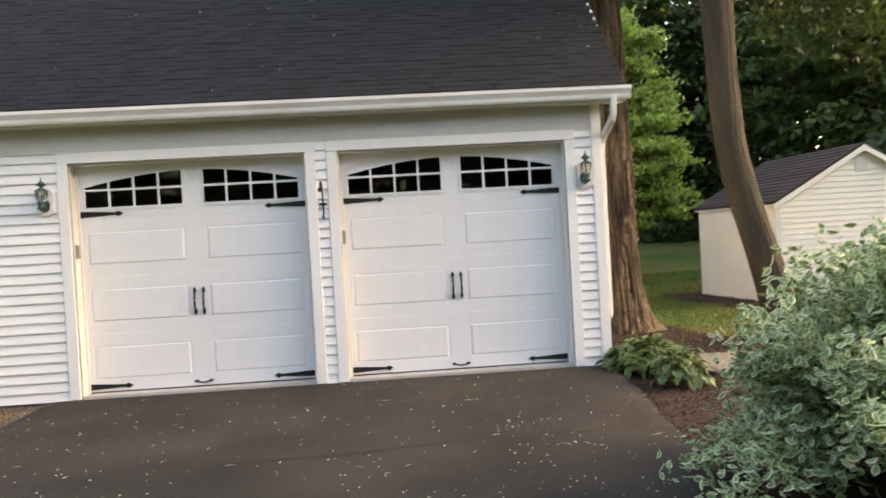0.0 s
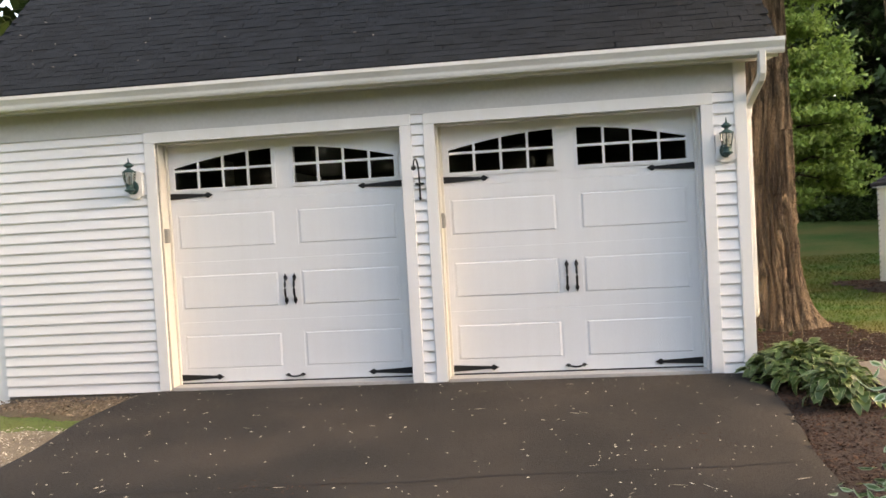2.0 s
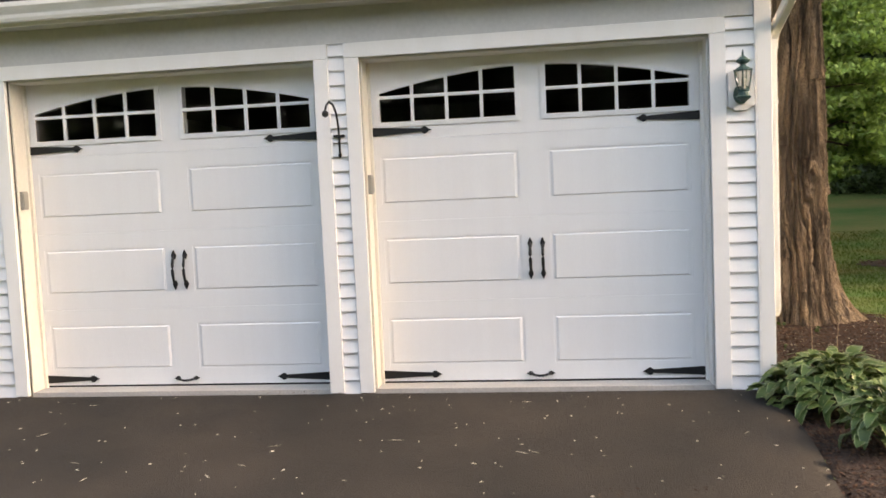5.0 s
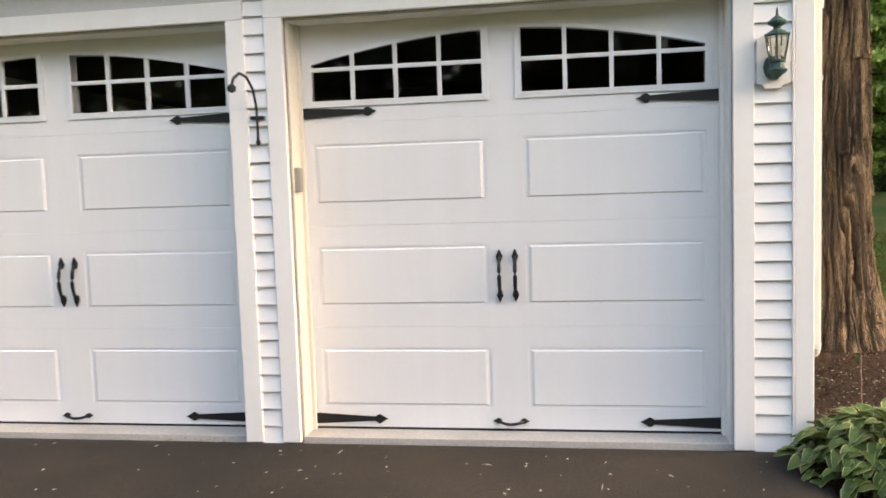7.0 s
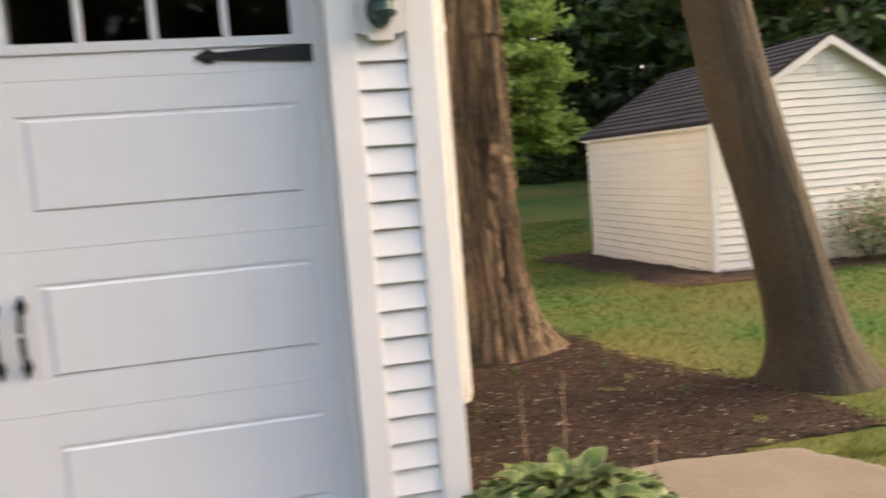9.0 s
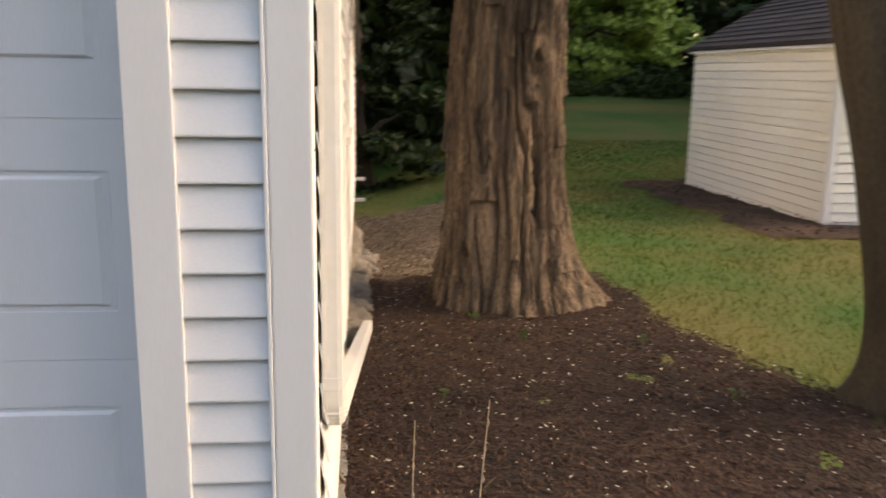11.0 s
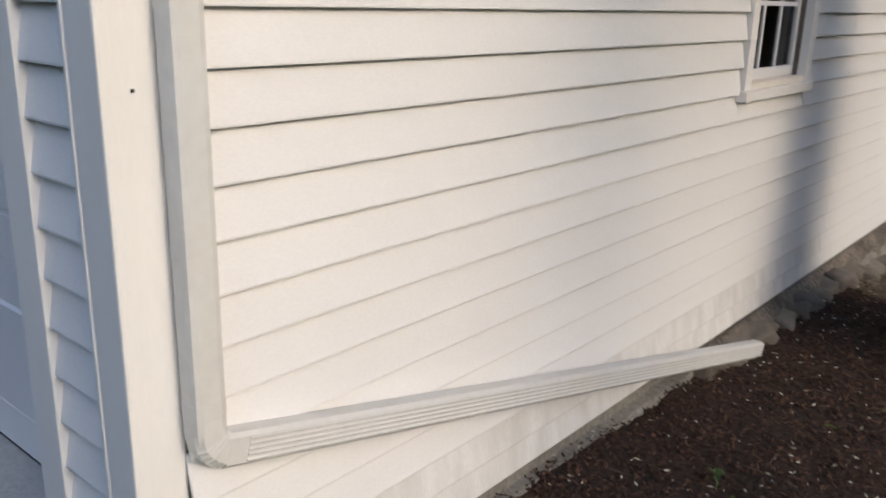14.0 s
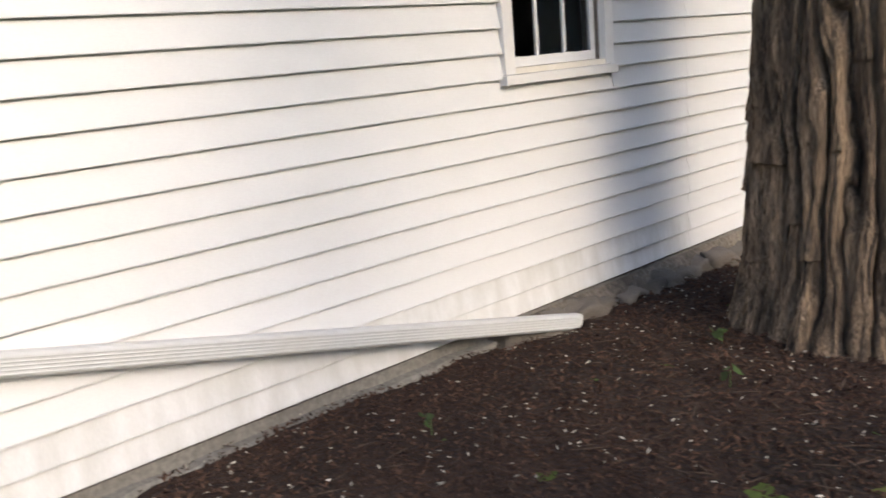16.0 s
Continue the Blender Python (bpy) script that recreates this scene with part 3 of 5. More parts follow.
def arched_window(door, x_out, x_in, y):
    """A moulded white frame with eight panes under a quarter arch; x_out is the low end."""
    win = new("window_panel")
    win.parent = door
    cols, t = 4, 0.024
    sgn = 1 if x_in > x_out else -1
    width = abs(x_in - x_out)
    pw = (width - 3 * t) / 4
    fx = lambda d: x_out + sgn * d
    # surround: moulding with an arched head
    bmw = bmesh.new()
    N = 16
    e = 0.035
    outer = [(fx(-e), 1.930 - e)] + [(fx(width + e), 1.930 - e)] + [(fx(-e + (width + 2 * e) * (1 - k / N)), (arch(1 - k / N) if k < N else 2.14) + e * 0.55) for k in range(N + 1)]
    inner = [(fx(0), 1.930), (fx(width), 1.930)] + [(fx(width * (1 - k / N)), arch(1 - k / N)) for k in range(N + 1)]
    rings = []
    for pts, yy in ((outer, y), (outer, y - 0.010), (inner, y - 0.013), (inner, y + 0.012)):
        rings.append([bmw.verts.new((px, yy, pz)) for px, pz in pts])
    for ra, rb in zip(rings, rings[1:]):
        for k in range(len(ra)):
            bmw.faces.new((ra[k], ra[(k + 1) % len(ra)], rb[(k + 1) % len(ra)], rb[k]))
    bmesh.ops.recalc_face_normals(bmw, faces=bmw.faces)
    part("window_frame", bmw, M["sash"], win)
    zb = 2.098
    lo, hi = min(fx(0), fx(width)), max(fx(0), fx(width))
    part("muntin", box(lo, hi, y - 0.012, y + 0.010, zb, zb + t, 0.004), M["sash"], win)
    for c in range(1, cols):
        d = c * (pw + t) - t
        xa, xb = sorted((fx(d), fx(d + t)))
        part("muntin", box(xa, xb, y - 0.0125, y + 0.0095, 1.930, arch((d + t / 2) / width) + 0.004, 0.004), M["sash"], win)
    for c in range(cols):
        d0 = c * (pw + t)
        bmp = bmesh.new()
        bmp.faces.new([bmp.verts.new((fx(dd), y + 0.006, zz)) for dd, zz in ((d0 - 0.005, 1.928), (d0 + pw + 0.005, 1.928), (d0 + pw + 0.005, zb + 0.004), (d0 - 0.005, zb + 0.004))])
        part("pane", bmp, M["glass"], win)
        bmp = bmesh.new()
        pts = [(d0 - 0.005, zb + t - 0.004), (d0 + pw + 0.005, zb + t - 0.004)] + [(d0 + pw * (1 - k / 4), arch(min(1, (d0 + pw * (1 - k / 4)) / width)) + 0.004) for k in range(5)]
        bmp.faces.new([bmp.verts.new((fx(dd), y + 0.006, zz)) for dd, zz in pts])
        part("pane", bmp, M["glass"], win)


def raised_panel(bmx, x0, x1, z0, z1, y):
    """A field pressed into the steel: a groove round it and a soft shoulder."""
    w = 0.013
    loops = []
    for d, e, yy in ((-0.004, -0.004, y), (0.0, 0.002, y + 0.0045), (w, w + 0.004, y + 0.0045), (w + 0.008, w + 0.022, y - 0.004), (w + 0.022, w + 0.040, y - 0.004)):
        loops.append([bmx.verts.new((px, yy, pz)) for px, pz in ((x0 + e, z0 + d), (x1 - e, z0 + d), (x1 - e, z1 - d), (x0 + e, z1 - d))])
    for a, b in zip(loops, loops[1:]):
        for k in range(4):
            bmx.faces.new((a[k], a[(k + 1) % 4], b[(k + 1) % 4], b[k]))
    bmx.faces.new(loops[-1])
    return loops[0]


def door_section(x0, x1, z0, z1, y, panels):
    """A steel section whose face is cut round its pressed panels."""
    bmx = bmesh.new()
    xs = sorted({x0, x1, *[p[i] for p in panels for i in (0, 1)]})
    zs = sorted({z0, z1, *[p[i] for p in panels for i in (2, 3)]})
    for i in range(len(xs) - 1):
        for j in range(len(zs) - 1):
            cx, cz = (xs[i] + xs[i + 1]) / 2, (zs[j] + zs[j + 1]) / 2
            if any(p[0] < cx < p[1] and p[2] < cz < p[3] for p in panels):
                continue
            bmx.faces.new([bmx.verts.new(q) for q in ((xs[i], y, zs[j]), (xs[i + 1], y, zs[j]), (xs[i + 1], y, zs[j + 1]), (xs[i], y, zs[j + 1]))])
    for p in panels:
        raised_panel(bmx, *p, y)
    bmesh.ops.remove_doubles(bmx, verts=bmx.verts, dist=0.0005)
    rim = [e for e in bmx.edges if e.is_boundary and all(abs(v.co.x - x0) < 1e-4 or abs(v.co.x - x1) < 1e-4 or abs(v.co.z - z0) < 1e-4 or abs(v.co.z - z1) < 1e-4 for v in e.verts)]
    ext = bmesh.ops.extrude_edge_only(bmx, edges=rim)["geom"]
    for v in [g for g in ext if isinstance(g, bmesh.types.BMVert)]:
        v.co.y = y + 0.04
    bmesh.ops.recalc_face_normals(bmx, faces=bmx.faces)
    return bmx


def strap_hinge(x_root, x_tip, z, y):
    """A tapering iron strap with a spear end."""
    s = 1 if x_tip > x_root else -1
    L = abs(x_tip - x_root)
    outline = [(0, -0.032), (0, 0.032), (L - 0.075, 0.013), (L - 0.068, 0.022), (L - 0.05, 0.028), (L - 0.034, 0.018), (L - 0.02, 0.009), (L, 0.0), (L - 0.02, -0.009), (L - 0.034, -0.018), (L - 0.05, -0.028), (L - 0.068, -0.022), (L - 0.075, -0.013)]
    bmh = bmesh.new()
    add_prism(bmh, [(x_root + s * a, 0, z + b) for a, b in outline], (0, y - 0.012, 0), (0, y - 0.004, 0))
    return bmh


def pull_handle(x, z0, z1, y, bow):
    bmh = bmesh.new()
    pts, rad = [], []
    for k in range(9):
        f = k / 8
        pts.append((x, y - 0.012 - bow * math.sin(math.pi * f) ** 0.7, z0 + (z1 - z0) * f))
        rad.append(0.008 + 0.004 * math.sin(math.pi * f))
    add_tube(bmh, pts, rad, 8)
    for zc, s in ((z0, -1), (z1, 1)):
        add_prism(bmh, [(x + a, 0, zc + s * b) for a, b in ((-0.010, -0.03), (0.010, -0.03), (0.019, 0.0), (0.010, 0.02), (0, 0.042), (-0.010, 0.02), (-0.019, 0.0))], (0, y - 0.016, 0), (0, y - 0.003, 0))
    return bmh


def lift_handle(x0, x1, z, y):
    bmh = bmesh.new()
    pts = [(x0 + (x1 - x0) * k / 8, y - 0.012 - 0.03 * math.sin(math.pi * k / 8) ** 0.7, z - 0.012 * math.sin(math.pi * k / 8)) for k in range(9)]
    add_tube(bmh, pts, 0.009, 8)
    for xc, s in ((x0, -1), (x1, 1)):
        add_prism(bmh, [(xc + s * a, 0, z + b) for a, b in ((-0.02, -0.008), (-0.02, 0.008), (0, 0.017), (0.014, 0.008), (0.03, 0), (0.014, -0.008), (0, -0.017))], (0, y - 0.016, 0), (0, y - 0.003, 0))
    return bmh


def garage_door(x0, x1, label):
    door = thing("garage_door", label, "garage door", "carriage garage doors")
    y = 0.20
    a, b = x0 + 0.014, x1 - 0.014
    c = (x0 + x1) / 2
    left, right = (a + 0.065, c - 0.105), (c + 0.105, b - 0.085)
    for k in range(3):
        z0 = 0.004 + 0.6 * k
        pan = [(p[0], p[1], z0 + 0.125, z0 + 0.475) for p in (left, right)]
        sec = part("section", door_section(a, b, z0, z0 + 0.5988, y, pan), M["door"], door)
    # glazed head section, open behind the two windows
    bmx = bmesh.new()
    wl, wr = (c - 1.105, c - 0.115), (c + 0.105, c + 1.095)
    for xa, xb, za, zb in ((a, wl[0], 1.804, TOP), (wl[1], wr[0], 1.804, TOP), (wr[1], b, 1.804, TOP), (wl[0], wl[1], 1.804, 1.93), (wr[0], wr[1], 1.804, 1.93)):
        add_box(bmx, xa, xb, y, y + 0.04, za, zb)
    for (o, i) in ((wl[0], wl[1]), (wr[1], wr[0])):
        N = 16
        low = [bmx.verts.new((o + (i - o) * k / N, y, arch(k / N))) for k in range(N + 1)]
        high = [bmx.verts.new((o + (i - o) * k / N, y, TOP)) for k in range(N + 1)]
        deep = [bmx.verts.new((o + (i - o) * k / N, y + 0.04, arch(k / N))) for k in range(N + 1)]
        for k in range(N):
            bmx.faces.new((low[k], low[k + 1], high[k + 1], high[k]))
            bmx.faces.new((low[k], low[k + 1], deep[k + 1], deep[k]))
    bmesh.ops.recalc_face_normals(bmx, faces=bmx.faces)
    part("section", bmx, M["door"], door)
    arched_window(door, wl[0], wl[1], y)
    arched_window(door, wr[1], wr[0], y)
    for z in (1.862, 0.055):
        part("strap_hinge", strap_hinge(a + 0.015, c - 0.728, z, y), M["black"], door, "black iron strap hinge")
        part("strap_hinge", strap_hinge(b - 0.015, c + 0.728, z, y), M["black"], door, "black iron strap hinge")
    for x in (c - 0.045, c + 0.045):
        part("pull_handle", pull_handle(x, 0.785, 1.01, y, 0.035), M["black"], door, "black iron pull handle")
    part("lift_handle", lift_handle(c - 0.075, c + 0.075, 0.052, y), M["black"], door, "black iron lift handle")
    part("bottom_seal", box(a, b, y + 0.004, y + 0.035, -0.012, 0.006), M["black"], door, "black rubber seal")
    return door


garage_door(*OPENINGS[0], "closed almond carriage-style garage door with black strap hinges")
garage_door(*OPENINGS[1], "closed almond carriage-style garage door beside the corner")

for x0, x1 in OPENINGS:
    k = thing("keypad", "small grey plastic opener box on the door jamb", "keypad", "jamb boxes")
    part("body", box(x0 + 0.0125, x0 + 0.04, 0.045, 0.11, 1.41, 1.55, 0.004), M["grey_box"], k)
    part("lid", box(x0 + 0.0402, x0 + 0.046, 0.05, 0.105, 1.425, 1.535, 0.002), M["grey_box"], k)


# ---- lanterns and hook ----
def lantern(x, z):
    """A verdigris carriage lantern on a shaped white mounting block."""
    lamp = thing("wall_lantern", "green verdigris carriage lantern on a white block", "wall lamp", "garage lanterns")
    bmb = bmesh.new()
    o = [(-0.08, 0.11), (-0.055, 0.125), (0.055, 0.125), (0.08, 0.11), (0.08, -0.115), (0.052, -0.12), (0.04, -0.14), (-0.04, -0.14), (-0.052, -0.12), (-0.08, -0.115)]
    add_prism(bmb, [(x + a, 0, z + b) for a, b in o], (0, -0.034, 0), (0, 0.006, 0))
    part("mounting_block", bmb, M["trim"], lamp)
    part("backplate", add_prism(bmesh.new(), [(x + 0.05 * math.cos(t), 0, z - 0.035 + 0.065 * math.sin(t)) for t in [2 * math.pi * k / 16 for k in range(16)]], (0, -0.05, 0), (0, -0.0345, 0)), M["verdigris"], lamp)
    cy = -0.115
    part("arm", add_tube(bmesh.new(), [(x, -0.05, z - 0.04), (x, -0.075, z - 0.075), (x, -0.105, z - 0.08), (x, cy, z - 0.06)], 0.012, 8), M["verdigris"], lamp)
    part("base", add_lathe(bmesh.new(), [(0.004, -0.105), (0.012, -0.09), (0.02, -0.085), (0.045, -0.07), (0.05, -0.058), (0.036, -0.05), (0.034, -0.025), (0.042, -0.018), (0.042, -0.010)], (x, cy, z), 14), M["verdigris"], lamp)
    part("glass", add_lathe(bmesh.new(), [(0.036, -0.0095), (0.054, 0.075), (0.054, 0.105)], (x, cy, z), 8), M["lamp_glass"], lamp)
    for k in range(6):
        t = math.pi * k / 3 + 0.3
        part("rib", add_tube(bmesh.new(), [(x + r * math.cos(t), cy + r * math.sin(t), z + h) for r, h in ((0.040, -0.012), (0.058, 0.075), (0.060, 0.108), (0.066, 0.118))], 0.0038, 6), M["verdigris"], lamp)
    part("candle", add_lathe(bmesh.new(), [(0.010, -0.009), (0.010, 0.04), (0.012, 0.055), (0.004, 0.075)], (x, cy, z), 8), M["grey_box"], lamp)
    part("cap", add_lathe(bmesh.new(), [(0.060, 0.106), (0.062, 0.113), (0.04, 0.130), (0.02, 0.142), (0.018, 0.152), (0.044, 0.168), (0.046, 0.178), (0.022, 0.198), (0.008, 0.208), (0.006, 0.235), (0.002, 0.25)], (x, cy, z), 14), M["verdigris"], lamp)


lantern(-0.215, 2.0)
lantern(-5.765, 2.0)

hook = thing("hanging_hook", "black wrought-iron plant hook fixed to the siding", "hook")
part("stem", add_tube(bmesh.new(), [(-2.975, -0.022, 1.70), (-2.975, -0.024, 1.80), (-2.975, -0.03, 1.90), (-2.975, -0.07, 1.99), (-2.975, -0.15, 2.045), (-2.975, -0.25, 2.055), (-2.975, -0.33, 2.02), (-2.975, -0.36, 1.975)], 0.008, 8), M["black"], hook)
part("finial", add_lathe(bmesh.new(), [(0.004, -0.025), (0.022, -0.014), (0.024, 0.006), (0.012, 0.02), (0.004, 0.024)], (-2.975, -0.36, 1.965), 10), M["black"], hook)
part("cross_plate", box(-3.015, -2.935, -0.030, -0.006, 1.825, 1.845, 0.003), M["black"], hook)
part("foot_plate", add_lathe(bmesh.new(), [(0.004, -0.02), (0.013, -0.008), (0.013, 0.008), (0.004, 0.016)], (-2.975, -0.022, 1.70), 10), M["black"], hook)
part("screw", box(-0.011, -0.0088, 0.030, 0.036, 1.146, 1.152), M["black"], trim)

# ---- side window ----
y0, y1, z0, z1 = WIN
window = tagged(new("window_1"), "white double-hung window with divided lights and a worn sill", "window", kind="structure")
for n, args in (("casing", (y0 - 0.062, y0 - 0.0005, z0 - 0.02, z1 + 0.06)), ("casing", (y1 + 0.0005, y1 + 0.062, z0 - 0.02, z1 + 0.06)), ("head_casing", (y0, y1, z1 + 0.0005, z1 + 0.06))):
    part(n, box(-0.02, 0.026, *args, 0.003), M["trim"], window)
part("window_sill", box(-0.02, 0.042, y0 - 0.075, y1 + 0.07, z0 - 0.062, z0 - 0.022, 0.004), M["trim"], window, "weathered white sill")
part("sill_ledge", box(-0.10, 0.020, y0, y1, z0 - 0.02, z0 + 0.004), M["jamb"], window)
for zz0, zz1, x in ((z0 + 0.006, (z0 + z1) / 2 + 0.02, -0.045), ((z0 + z1) / 2 + 0.021, z1 - 0.002, -0.02)):
    sash = new("sash")
    sash.parent = window
    w = 0.032
    for q in ((y0 + 0.001, y0 + w, zz0, zz1), (y1 - w, y1 - 0.001, zz0, zz1), (y0 + w, y1 - w, zz0, zz0 + w + 0.01), (y0 + w, y1 - w, zz1 - w, zz1)):
        part("window_frame", box(x - 0.018, x + 0.012, *q, 0.003), M["sash"], sash)
    for k in (1, 2):
        yy = y0 + w + (y1 - y0 - 2 * w) * k / 3
        part("muntin", box(x - 0.006, x + 0.008, yy - 0.009, yy + 0.009, zz0 + w, zz1 - w, 0.002), M["sash"], sash)
    zm = (zz0 + zz1) / 2 + 0.01
    part("muntin", box(x - 0.0055, x + 0.0075, y0 + w, y1 - w, zm - 0.009, zm + 0.009, 0.002), M["sash"], sash)
    for k in range(3):
        ya, yb = y0 + w + (y1 - y0 - 2 * w) * k / 3, y0 + w + (y1 - y0 - 2 * w) * (k + 1) / 3
        for za, zb in ((zz0 + w, zm), (zm, zz1 - w)):
            bmp = bmesh.new()
            bmp.faces.new([bmp.verts.new(q) for q in ((x, ya, za), (x, yb, za), (x, yb, zb), (x, ya, zb))])
            part("pane", bmp, M["glass"], sash)

# ---- rubble at the foot of the side wall ----
def stone_mesh(seed, mat):
    bms = bmesh.new()
    bmesh.ops.create_icosphere(bms, subdivisions=3, radius=0.5)
    for v in bms.verts:
        d = 0.75 + 0.5 * noise.noise(v.co * 2.2 + Vector((seed * 7.1, 0, 0)))
        v.co = Vector([max(-0.36, min(0.36, c)) for c in v.co]) * d * 1.25
    me = bpy.data.meshes.new("stone")
    bms.to_mesh(me)
    bms.free()
    me.shade_smooth()
    me.materials.append(mat)
    return me


def ledge():
    """A ragged mortar ledge along the foot of the side wall."""
    verts, faces = [], []
    n = 130
    for i in range(n + 1):
        y = 0.12 + 6.0 * i / n
        w = 0.035 + 0.035 * noise.noise((y * 4.0, 1.0, 0)) + 0.02 * noise.noise((y * 17.0, 2.0, 0)) + 0.008 * y
        z = -0.088 + 0.012 * noise.noise((y * 6.0, 3.0, 0)) - 0.02 * max(0.0, y - 2)
        verts += [(-0.01, y, z), (w * 0.75, y, z - 0.004), (w, y, z - 0.018), (w + 0.012, y, z - 0.30)]
    for i in range(n):
        for k in range(3):
            a = i * 4 + k
            faces.append((a, a + 1, a + 5, a + 4))
    ob = array_mesh("ledge", verts, faces, M["foundation"], foundation)


ledge()
STONES = [stone_mesh(k, M["stone"]) for k in range(6)]
rng = random.Random(4)
y = 2.3
while y < 6.0:
    w = rng.uniform(0.10, 0.30) * (0.8 + 0.1 * y)
    ob = new("stone", rng.choice(STONES))
    ob.parent = foundation
    h = (0.06 + 0.02 * y) * rng.uniform(0.8, 1.2)
    ob.matrix_basis = pose(0.0 + rng.uniform(0, 0.04) + 0.012 * y, y + w / 2, ground_height(0, y) - 0.02 + 0.2 * h, rng.uniform(-9, 9), rng.uniform(-9, 9), rng.uniform(-15, 15)) @ Matrix.Diagonal((0.14 + 0.03 * y, w * 1.25, h * 1.6, 1))
    y += w * 0.9
def rubble():
    """Mortared rubble below the siding, deepening as the ground falls away."""
    verts, faces, rows, cols = [], [], 10, 150
    for i in range(cols + 1):
        y = 2.5 + 3.5 * i / cols
        foot_z = ground_height(0.1, y) - 0.1
        for k in range(rows + 1):
            f = k / rows
            z = -0.05 + (foot_z + 0.05) * f
            x = 0.012 + (0.05 + 0.012 * y) * f ** 0.6 + 0.045 * noise.noise((y * 3.2, z * 6.0, 2.0)) * min(1.0, 3 * f) + 0.02 * noise.noise((y * 11, z * 14, 5.0)) * min(1.0, 3 * f)
            verts.append((x, y, z))
    for i in range(cols):
        for k in range(rows):
            a = i * (rows + 1) + k
            faces.append((a, a + rows + 1, a + rows + 2, a + 1))
    ob = array_mesh("rubble", verts, faces, M["rubble"], foundation)
    ob.data.shade_smooth()


rubble()
pier = thing("stone_pier", "rough tan sandstone boulder under the garage corner", "pier")
bms = bmesh.new()
bmesh.ops.create_icosphere(bms, subdivisions=5, radius=1.0)
for v in bms.verts:
    p = v.co.copy()
    d = 1 + 0.22 * noise.noise(p * 1.5 + Vector((4.0, 0, 0))) + 0.10 * noise.noise(p * 4.0) + 0.06 * noise.noise(p * 11.0)
    q = Vector([math.copysign(abs(c) ** 0.75, c) for c in p]) * d
    v.co = Vector((-0.22, 6.15, -0.45)) + Vector((q.x * 0.29, q.y * 0.62, q.z * 0.37))
part("stone", bms, M["boulder"], pier, smooth=True)
post = thing("timber_post", "brown weathered timber post under the garage", "post")
part("shaft", box(-0.16, -0.02, 8.55, 8.69, -0.80, -0.04, 0.006), M["wood"], post)
part("brace", box(-0.10, -0.05, 7.7, 8.55, -0.22, -0.12, 0.004), M["wood"], post)
for z in (-0.10, -0.38):
    part("peg", box(-0.03, 0.14, 9.2, 9.25, z, z + 0.04, 0.004), M["trim"], post, "white painted rail end")


